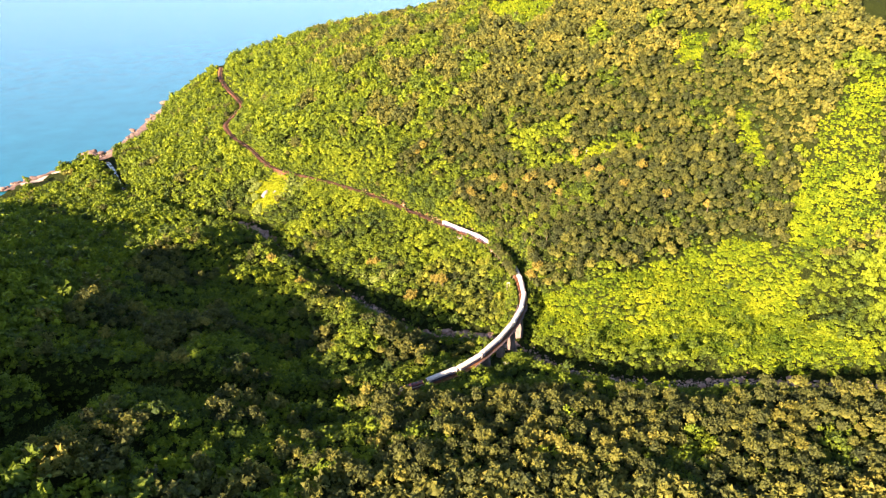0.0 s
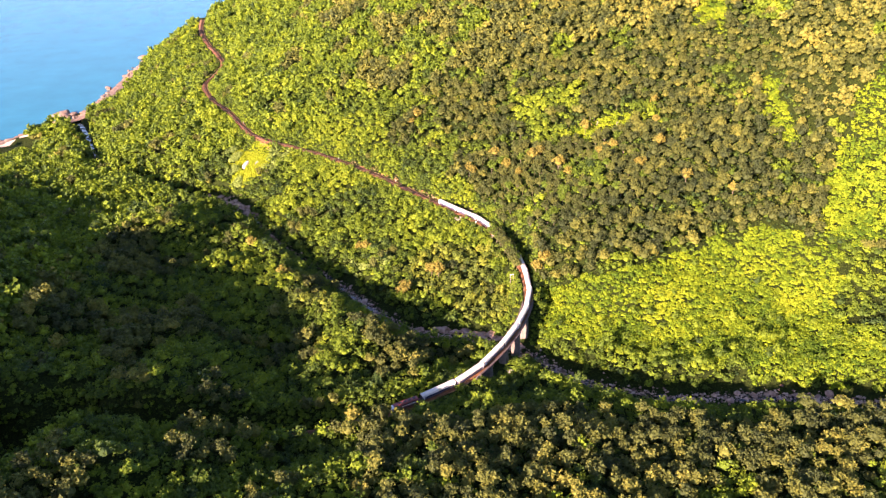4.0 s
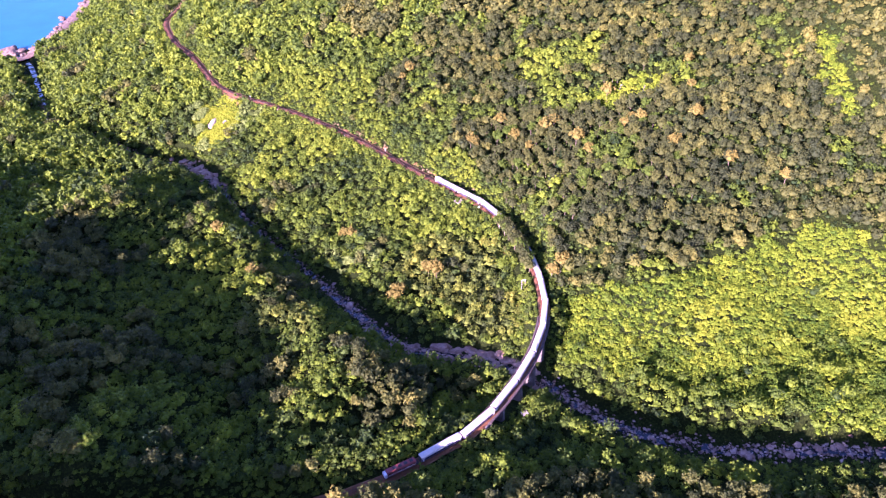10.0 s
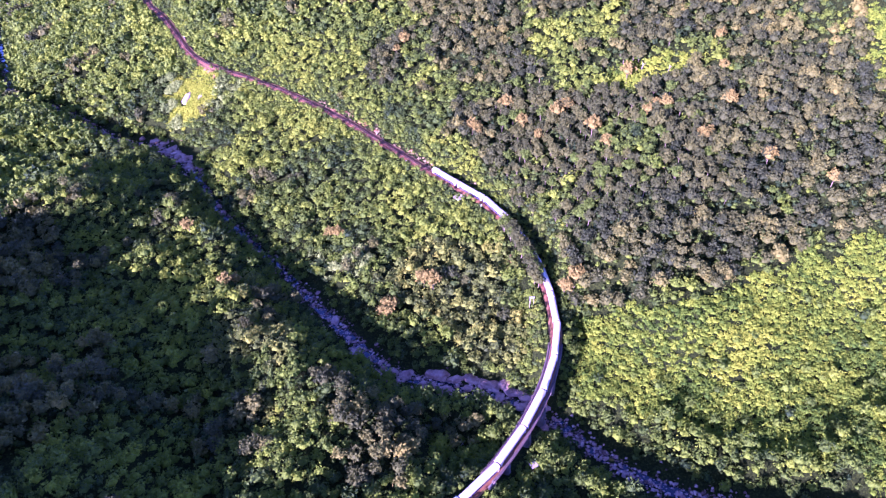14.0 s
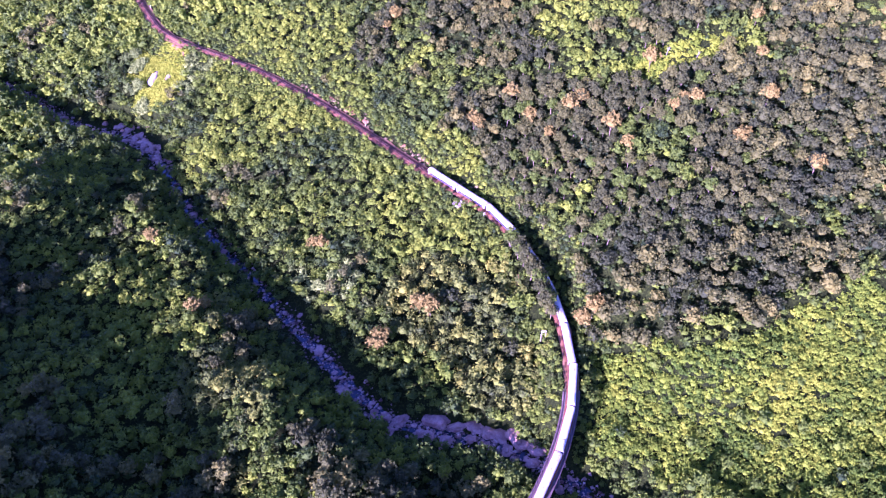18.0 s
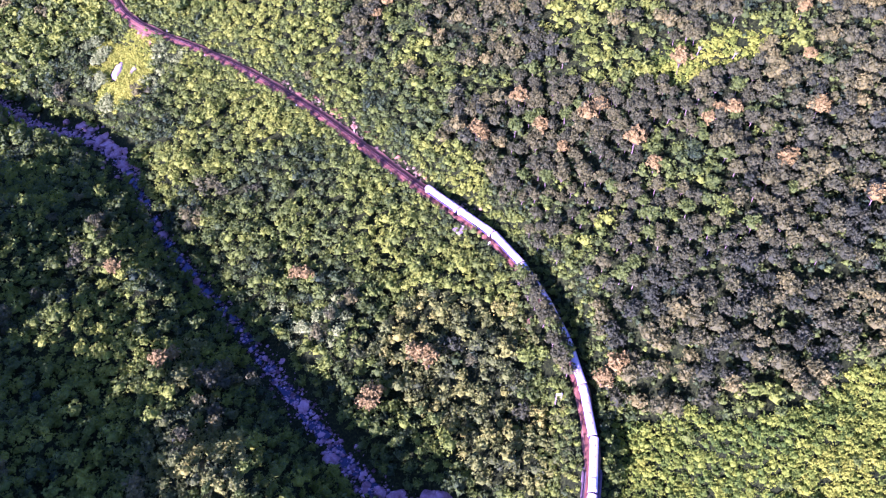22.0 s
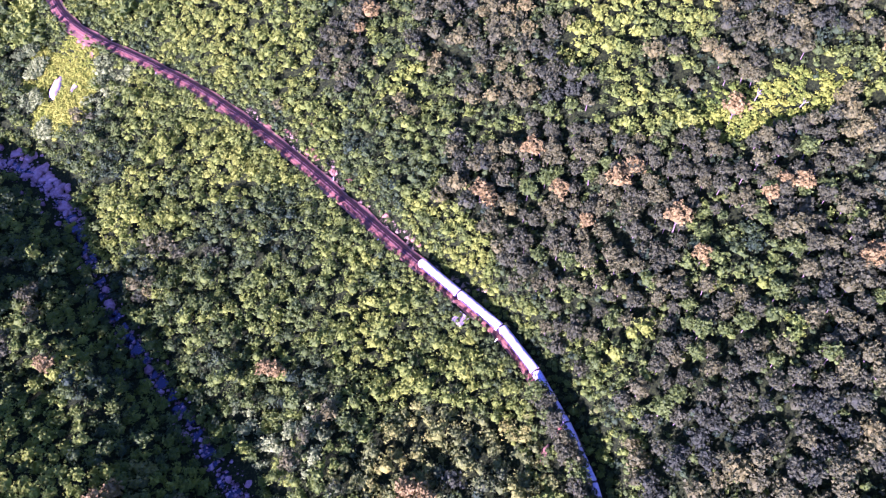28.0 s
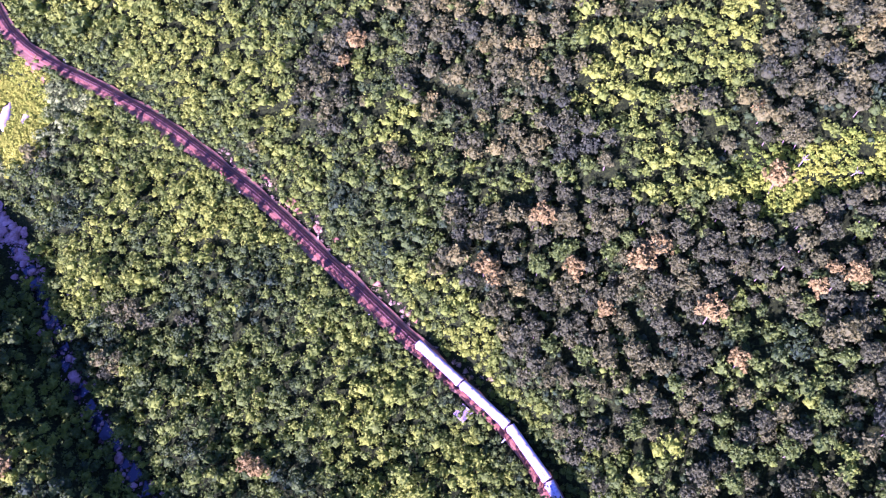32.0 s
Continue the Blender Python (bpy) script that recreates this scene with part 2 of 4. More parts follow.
def curve_through(pts, step):
    """Points every `step` metres along a smooth line through pts."""
    p = np.array(pts, float)
    p = np.vstack([2 * p[0] - p[1], p, 2 * p[-1] - p[-2]])
    out = []
    for a, b, c, d in zip(p[:-3], p[1:-2], p[2:-1], p[3:]):
        n = max(2, int(np.linalg.norm(c - b) / 2))
        s = np.linspace(0, 1, n, endpoint=False)[:, None]
        out.append(0.5 * (2 * b + (c - a) * s + (2 * a - 5 * b + 4 * c - d) * s**2 + (3 * b - a - 3 * c + d) * s**3))
    q = np.vstack(out + [p[-2:-1]])
    along = np.r_[0, np.cumsum(np.linalg.norm(np.diff(q, axis=0), axis=1))]
    t = np.arange(0, along[-1], step)
    return np.stack([np.interp(t, along, q[:, k]) for k in range(q.shape[1])], 1)


COAST = curve_through([(-556, 442), (-551, 471), (-540, 492), (-524, 518), (-508, 547), (-492, 570), (-480, 590), (-484, 627), (-490, 673), (-495, 759), (-500, 849)], 4.0)
TRACK = curve_through(LINE, 2.0)
STREAM = curve_through(RIVER, 4.0)
SIDE_STREAM = curve_through(BROOK, 4.0)
# The viaduct over the river, as places along the line.
SPAN = (int(np.argmin(((TRACK - (37.5, 29)) ** 2).sum(1))), int(np.argmin(((TRACK - (9, -28)) ** 2).sum(1))))


def nearest(x, y, line):
    """For points: the distance to the nearest vertex of a dense line, and its index."""
    far, at = np.full(x.shape, 1e9), np.zeros(x.shape, int)
    for n, q in enumerate(line):
        d = (x - q[0]) ** 2 + (y - q[1]) ** 2
        less = d < far
        far, at = np.where(less, d, far), np.where(less, n, at)
    return np.sqrt(far), at


def spline_weights(u, n):
    u = np.clip(u, 0, n - 1.0001)
    i = np.floor(u).astype(int)
    s = u - i
    b = np.stack([(1 - s) ** 3, 3 * s**3 - 6 * s**2 + 4, -3 * s**3 + 3 * s**2 + 3 * s + 1, s**3], -1) / 6
    return b, np.clip(i[..., None] + np.arange(-1, 3), 0, n - 1)


def wave(x, y, size, seed):
    """A cheap smooth noise from -1 to 1."""
    out = 0 * x
    for k in range(5):
        a = 1.3 * seed + 2.4 * k
        out = out + np.sin((x * np.cos(a) + y * np.sin(a)) / size * (2.2 + 0.7 * k) + 5 * a)
    return out / 2.6


def smooth(t):
    t = np.clip(t, 0, 1)
    return t * t * (3 - 2 * t)


def lay(x, y):
    """Ground height, distance to the track, to the river and to the brook, at arrays of points."""
    grid = np.array(RELIEF, float)
    bx, ix = spline_weights((x + 600) / 118, grid.shape[1])
    by, iy = spline_weights((y + 240) / 115, grid.shape[0])
    z = np.zeros(x.shape)
    for a in range(4):
        for b in range(4):
            z += bx[..., a] * by[..., b] * grid[iy[..., b], ix[..., a]]
    for kx, ky, h, r in KNOLLS:
        z += h * np.exp(-((x - kx) ** 2 + (y - ky) ** 2) / r**2)
    z += 1.6 * wave(x, y, 28, 1) + 0.35 * wave(x, y, 12, 2)
    z = np.where(y > 880, z - 0.4 * (y - 880), z)
    for line, width, reach in ((STREAM, 6.5, 26.0), (SIDE_STREAM, 4.0, 18.0)):
        d, at = nearest(x, y, line)
        bed = line[at, 2] + 0.62 * np.maximum(0, d - width) + 0.5 * wave(x, y, 4, 3)
        z = z + (bed - z) * (1 - smooth((d - width) / reach))
        if line is STREAM:
            river = d
        else:
            brook = d
    d, at = nearest(x, y, TRACK)
    gap = smooth((at - SPAN[0] + 4) / 6) * smooth((SPAN[1] + 4 - at) / 6)
    bench = (1 - smooth((d - 4.2) / 9)) * (1 - gap) * smooth((915 - y) / 40)
    z = z + (RAIL - 1.3 - z) * bench
    over = gap * (1 - smooth((d - 3) / 6))
    z = z - np.maximum(0, z - (RAIL - 5)) * over
    return z, d, river, brook


LINE3 = np.column_stack([TRACK, np.full(len(TRACK), RAIL)])
LINE3 = LINE3[LINE3[:, 1] < 862]
ALONG = np.arange(len(TRACK)) * 2.0


def spot_on_line(s):
    """Place and heading (degrees) at s metres along the line."""
    p = np.array([np.interp(s, ALONG, TRACK[:, k]) for k in (0, 1)])
    q = np.array([np.interp(s + 0.5, ALONG, TRACK[:, k]) for k in (0, 1)])
    return p, math.degrees(math.atan2(q[1] - p[1], q[0] - p[0])) - 90


def beside(s, out, z=RAIL):
    """A pose beside the line: `out` metres to the right of the way the line is counted."""
    p, turn = spot_on_line(s)
    return pose(p[0], p[1], z, 0, 0, turn) @ pose(out, 0, 0)

# ---- ground, sea ----
def build_ground():
    xs = np.r_[np.linspace(-2600, -660, 14), np.arange(-640, 365, 4.0), np.linspace(390, 2600, 14)]
    ys = np.r_[np.linspace(-2600, -290, 14), np.arange(-270, 905, 4.0), np.linspace(930, 2600, 16)]
    x, y = np.meshgrid(xs, ys)
    z = np.concatenate([lay(a, b)[0][None] for a, b in zip(x, y)])
    north = np.clip((y - 900) / 250, 0, 1)
    z = z * (1 - north) - 40 * north
    n, m = x.shape
    i, j = np.meshgrid(np.arange(n - 1), np.arange(m - 1), indexing="ij")
    a = i * m + j
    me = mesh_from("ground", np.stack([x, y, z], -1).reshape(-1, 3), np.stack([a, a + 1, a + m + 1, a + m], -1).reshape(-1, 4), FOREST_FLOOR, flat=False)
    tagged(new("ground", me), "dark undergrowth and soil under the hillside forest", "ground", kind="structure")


def sea_water(nodes, links, bsdf, out):
    bsdf.inputs["Base Color"].default_value = (0.012, 0.10, 0.19, 1)
    bsdf.inputs["Roughness"].default_value = 0.22
    bsdf.inputs["IOR"].default_value = 1.33
    bsdf.inputs["Specular IOR Level"].default_value = 0.22
    big, small = noise_of(nodes, links, 0.02, 6, 0.65), noise_of(nodes, links, 0.25, 5, 0.6)
    ramp = ramp_of(nodes, [(0.3, (0.008, 0.110, 0.170)), (0.7, (0.011, 0.145, 0.220))])
    links.new(big.outputs["Fac"], ramp.inputs[0])
    links.new(ramp.outputs[0], bsdf.inputs["Base Color"])
    bump = nodes.new("ShaderNodeBump")
    bump.inputs["Strength"].default_value, bump.inputs["Distance"].default_value = 0.35, 0.5
    links.new(small.outputs["Fac"], bump.inputs["Height"])
    links.new(bump.outputs[0], bsdf.inputs["Normal"])


def build_sea():
    s, n = 9000.0, 24
    g = np.linspace(-s, s, n)
    x, y = np.meshgrid(g, g)
    i, j = np.meshgrid(np.arange(n - 1), np.arange(n - 1), indexing="ij")
    a = i * n + j
    me = mesh_from("sea", np.stack([x, y, 0 * x + SEA], -1).reshape(-1, 3), np.stack([a, a + 1, a + n + 1, a + n], -1).reshape(-1, 4), material("sea_water", sea_water))
    tagged(new("water", me), "calm blue sea with small ripples below the headland", "sea", kind="structure")


build_ground()
build_sea()

# ---- vegetation ----
rng = np.random.default_rng(7)
CORE_V = np.array([(1, 0, 0), (0.31, 0.95, 0), (-0.81, 0.59, 0), (-0.81, -0.59, 0), (0.31, -0.95, 0), (0, 0, 1), (0, 0, -1)], float)
CORE_F = np.array([(k, (k + 1) % 5, 5) for k in range(5)] + [((k + 1) % 5, k, 6) for k in range(5)])


def crown_shape(r, wide, high, tufts, each, size, lobes):
    """A crown as tufts of leaf blades over uneven lobes, round a small dark core: verts (n, 3), tris (m, 3). Its base is at z = 0."""
    centres, reach = [], []
    for k in range(lobes):
        a, q = 2.4 * k + r.uniform(-0.5, 0.5), math.sqrt((k + 0.35) / lobes)
        centres.append((0.72 * wide * q * math.cos(a), 0.72 * wide * q * math.sin(a), high * (0.74 - 0.40 * q * q) + r.uniform(-0.1, 0.1) * high))
        reach.append(r.uniform(0.8, 1.25))
    centres, reach = np.array(centres), np.array(reach)
    pick = r.integers(0, lobes, tufts)
    way = r.normal(size=(tufts, 3))
    way[:, 2] = np.abs(way[:, 2]) * 1.1 - 0.3
    way /= np.linalg.norm(way, axis=1)[:, None]
    spot = centres[pick] + way * np.array([wide, wide, 0.70 * high]) * (0.98 / math.sqrt(lobes)) * reach[pick][:, None] * r.uniform(0.85, 1.12, (tufts, 1))
    spot, way = np.repeat(spot, each, 0), np.repeat(way, each, 0)
    leaves = tufts * each
    mid = spot + r.normal(size=(leaves, 3)) * size * 0.5
    lean = 0.7 * way + r.normal(size=(leaves, 3)) * 0.5
    lean[:, 2] += 0.3
    lean /= np.linalg.norm(lean, axis=1)[:, None]
    u = np.cross(lean, r.normal(size=(leaves, 3)))
    u /= np.linalg.norm(u, axis=1)[:, None]
    w = np.cross(lean, u)
    s = size * r.uniform(0.65, 1.3, (leaves, 1))
    tri = np.stack([mid + u * s, mid - 0.55 * u * s + 0.8 * w * s, mid - 0.5 * u * s - 0.75 * w * s + 0.2 * lean * s], 1)
    core = CORE_V * np.array([0.68 * wide, 0.68 * wide, 0.36 * high]) * r.uniform(0.8, 1.1, (len(CORE_V), 1)) + (0, 0, 0.34 * high)
    verts = np.vstack([tri.reshape(-1, 3), core])
    tris = np.vstack([np.arange(3 * leaves).reshape(-1, 3), CORE_F + 3 * leaves])
    return verts, tris


def inside(x, y, poly):
    hit = np.zeros(x.shape, bool)
    for (ax, ay), (bx, by) in zip(poly, poly[1:] + poly[:1]):
        cross = (ay > y) != (by > y)
        hit ^= cross & (x < (bx - ax) * (y - ay) / (by - ay + 1e-9) + ax)
    return hit


FIELDS = [
    [(45, 19), (52, 55), (101, 46), (148, 72), (190, 84), (218, 65), (221, 43), (211, 4), (231, -47), (155, -33), (96, -9)],
    [(218, 65), (237, 109), (271, 166), (304, 197), (335, 204), (273, 50), (230, 50)],
    [(209, 345), (237, 331), (213, 276), (195, 301)],
    [(26, 586), (119, 486), (91, 460), (37, 493)],
    [(260, 364), (305, 329), (295, 298), (268, 321)],
    [(-398, 858), (-380, 800), (-404, 765), (-436, 790), (-424, 830)],
    [(226, 231), (242, 223), (236, 155), (223, 167)],
    [(80, 216), (92, 216), (111, 210), (130, 214), (141, 207), (118, 198), (92, 191), (82, 203)],
    [(-211, 324), (-180, 312), (-170, 298), (-171, 270), (-198, 274), (-211, 302)],
]
GREEN = [
    [(-176, 108), (-153, 141), (-103, 72), (-120, 49), (-151, 50)],
    [(-42, 181), (-18, 168), (2, 152), (13, 129), (-5, 120), (-27, 128), (-47, 139)],
    [(-176, 340), (-100, 325), (-60, 268), (-66, 246), (-114, 282)],
    [(-24, 211), (-6, 197), (12, 166), (23, 147), (12, 147), (-7, 175), (-18, 189)],
    [(-157, 291), (-111, 264), (-80, 234), (-63, 213), (-96, 219), (-113, 214), (-131, 202), (-152, 203), (-164, 228), (-130, 246), (-150, 262)],
    [(-299, 500), (-289, 497), (-264, 441), (-207, 347), (-204, 318), (-222, 322), (-262, 390), (-292, 440)],
    [(40, 275), (100, 268), (100, 238), (66, 232), (84, 212), (66, 200), (46, 228)],
]


# Yellowish olive growth on the lower slope inside the curve.
TAWNY = [[(-22, 119), (24, 112), (31, 78), (24, 40), (-26, 66), (-40, 93)], [(-120, 92), (-108, 98), (-92, 60), (-70, 18), (-84, 10), (-116, 60)]]


def scatter(x0, x1, y0, y1, gap, clear=None):
    x, y = np.meshgrid(np.arange(x0, x1, gap), np.arange(y0, y1, gap))
    x[::2] += gap / 2
    x, y = x.ravel() + rng.uniform(-0.36, 0.36, x.size) * gap, y.ravel() + rng.uniform(-0.36, 0.36, x.size) * gap
    z, track, river, brook = lay(x, y)
    field = np.any([inside(x + 4 * wave(x, y, 12, 5), y + 4 * wave(x, y, 12, 6), p) for p in FIELDS], 0)
    green = np.any([inside(x + 6 * wave(x, y, 15, 7), y + 6 * wave(x, y, 15, 8), p) for p in GREEN], 0)
    bank = np.where((x > -176) & (x < -84), 2.4, np.where(x > 50, 6.6, np.where(x < -262, 4.2, np.where(x < -176, 8.5, 6.2)))) + 1.5 * wave(x, y, 9, 4)
    keep = (z > 3.5) & (track > (3.3 + 0.45 * gap if clear is None else clear)) & (river > bank) & (brook > 4.5)
    if clear is None:
        # the growth is kept down on the south side of two open stretches of the line
        keep &= ~((((x + 65) / 15) ** 2 + ((y + 82) / 8) ** 2 < 1) | (((x + 192) / 16) ** 2 + ((y + 97) / 9) ** 2 < 1))
    # an overgrown ditch in the shade below the cutting
    for ax, ay in ((21, 119), (24, 111), (26, 103), (28, 95), (29, 87), (29.5, 79)):
        keep &= (x - ax) ** 2 + (y - ay) ** 2 > 2.9**2
    keep &= ~((x < -380) & ((z < 6) | (nearest(x, y, COAST)[0] < 13 + 5 * wave(x, y, 11, 33))))
    keep &= ~(((x + 195) / 4.4) ** 2 + ((y - 295) / 8.5) ** 2 < 1)
    return np.stack([x, y, z, track, river, field, green], 1)[keep]


def grown(name, label, category, spots, shapes, scale, tone, mat):
    """Many plants of one kind in one mesh: spots (n, 3), a shape, a scale (n, 3) and a tone for each."""
    which = rng.integers(0, len(shapes), len(spots))
    turn = rng.uniform(0, 6.283, len(spots))
    vs, fs, ts, base = [], [], [], 0
    for k, (v, f) in enumerate(shapes):
        at = np.flatnonzero(which == k)
        if not len(at):
            continue
        c, s = np.cos(turn[at])[:, None], np.sin(turn[at])[:, None]
        p = np.stack([c * v[:, 0] - s * v[:, 1], s * v[:, 0] + c * v[:, 1], np.broadcast_to(v[:, 2], (len(at), len(v)))], -1)
        p = p * scale[at][:, None, :] + spots[at][:, None, :]
        vs.append(p.reshape(-1, 3))
        fs.append((f[None] + (base + np.arange(len(at)) * len(v))[:, None, None]).reshape(-1, 3))
        ts.append(np.repeat(tone[at], len(v)))
        base += len(at) * len(v)
    me = mesh_from(name, np.vstack(vs), np.vstack(fs), mat, np.concatenate(ts))
    return tagged(new(name, me), label, category, kind="stuff")


def limbed_trunk(r, height, thick):
    """A tapered trunk with four limbs that rise into the crown."""
    vs, fs = [], []
    def branch(a, b, ra, rb, n=6):
        a, b = np.array(a, float), np.array(b, float)
        way = (b - a) / np.linalg.norm(b - a)
        u = np.cross(way, (0.3, 0.9, 0.2))
        u /= np.linalg.norm(u)
        w = np.cross(way, u)
        ring = [math.cos(6.2832 * k / n) * u + math.sin(6.2832 * k / n) * w for k in range(n)]
        base = len(vs)
        vs.extend([a + ra * q for q in ring] + [b + rb * q for q in ring])
        fs.extend([(base + k, base + (k + 1) % n, base + n + (k + 1) % n, base + n + k) for k in range(n)])
    bend = (r.uniform(-0.3, 0.3), r.uniform(-0.3, 0.3), height * 0.6)
    top = (bend[0] * 1.6, bend[1] * 1.6, height)
    branch((0, 0, -0.4), bend, thick, thick * 0.75)
    branch(bend, top, thick * 0.75, thick * 0.35)
    for k in range(4):
        a = 1.57 * k + r.uniform(-0.5, 0.5)
        branch(bend, (bend[0] + 1.5 * math.cos(a), bend[1] + 1.5 * math.sin(a), height * r.uniform(0.85, 1.15)), thick * 0.45, thick * 0.15, 5)
    return np.array(vs), np.array(fs)


# Trees with tan and orange blossom or dry leaves that stand out of the woods.
BLOSSOM = [(7, 191), (10, 187), (27, 205), (35, 186), (54, 183), (95, 225), (95, 202), (105, 172), (100, 168), (122, 140), (125, 143), (76, 150), (141, 164),
           (144, 191), (-41, 277), (-36, 282), (148, 216), (43, 172), (71, 165), (176, 106), (150, 122), (47, 69), (52, 72), (60, 187), (110, 170),
           (-119, 89), (-116, 94), (-15, 88), (-20, 91), (-38, 72), (-36, 75), (-153, 142), (-69, 138), (-74, 141)]
# Pale thickets, and darker clumps on the lower slope: x, y, radius.
PALE_SPOTS = [(-69, 111, 7), (-54, 106, 8), (-51, 119, 7), (-80, 121, 6), (-60, 114, 7), (-167, 293, 7), (-166, 279, 7), (-156, 290, 5), (-209, 307, 5), (-207, 290, 5), (-200, 276, 4), (-214, 316, 6)]
DARK_SPOTS = [(-78, 204, 14), (-127, 224, 11), (-179, 259, 11), (-135, 194, 11), (-87, 188, 13), (-61, 175, 12), (-235, 312, 16), (-241, 297, 16), (-150, 270, 8)]
# The lower limit of the planted woods above the line.
PLANTED = [(32, 112), (12, 163), (-20, 203), (-44, 250), (-60, 300), (-110, 420), (-200, 620), (-260, 900), (400, 900), (400, 60), (60, 60)]
GROVES = [[(-172, 30), (-125, 12), (-108, -60), (-200, -75), (-196, -20)], [(-104, 52), (-60, 30), (-20, 8), (-22, -32), (-84, -34), (-100, 0)],
          [(-262, 165), (-205, 168), (-182, 112), (-196, 50), (-256, 40)], [(-190, 20), (-250, 40), (-280, 10), (-230, -60), (-190, -50)], [(-160, -110), (-60, -95), (-60, -200), (-170, -200)]]


def build_trees(spots):
    """Single trees of the wood beside the line, each with trunk and crown."""
    crowns, trunks = [], []
    for k in range(8):
        v, f = crown_shape(rng, 3.4, 5.6, 96, 5, 0.40, 10 + k % 6)
        crowns.append([mesh_from("crown", v, f, mat, np.full(len(v), tone)) for mat, tone in ((PLANTATION, 0.22), (PLANTATION, 0.44), (LUSH, 0.42), (RUST, 0.5))])
        v, f = limbed_trunk(rng, 4.2, 0.17)
        trunks.append(mesh_from("trunk", v, f, BARK))
    looks = [("tall plantation tree with a dull olive crown", 0), ("plantation tree with a lighter olive crown", 1), ("broadleaf tree with a fresh green crown", 2), ("tree with a tan and orange blossoming crown", 3)]
    for n, (x, y, z, look_no) in enumerate(spots):
        text, mat = looks[int(look_no)]
        k = n % 8
        tree = tagged(new("tree"), text, "tree", "trees of the wood beside the line")
        g = rng.uniform(0.8, 1.25) * (1.2 if look_no == 3 else 1.0)
        tree.matrix_world = pose(x, y, z - 0.1, 0, 0, rng.uniform(0, 360)) @ Matrix.Diagonal((g, g, g * rng.uniform(0.9, 1.15), 1))
        part("trunk", trunks[k], tree)
        part("crown", crowns[k][mat], tree, m=pose(0, 0, 2.6))


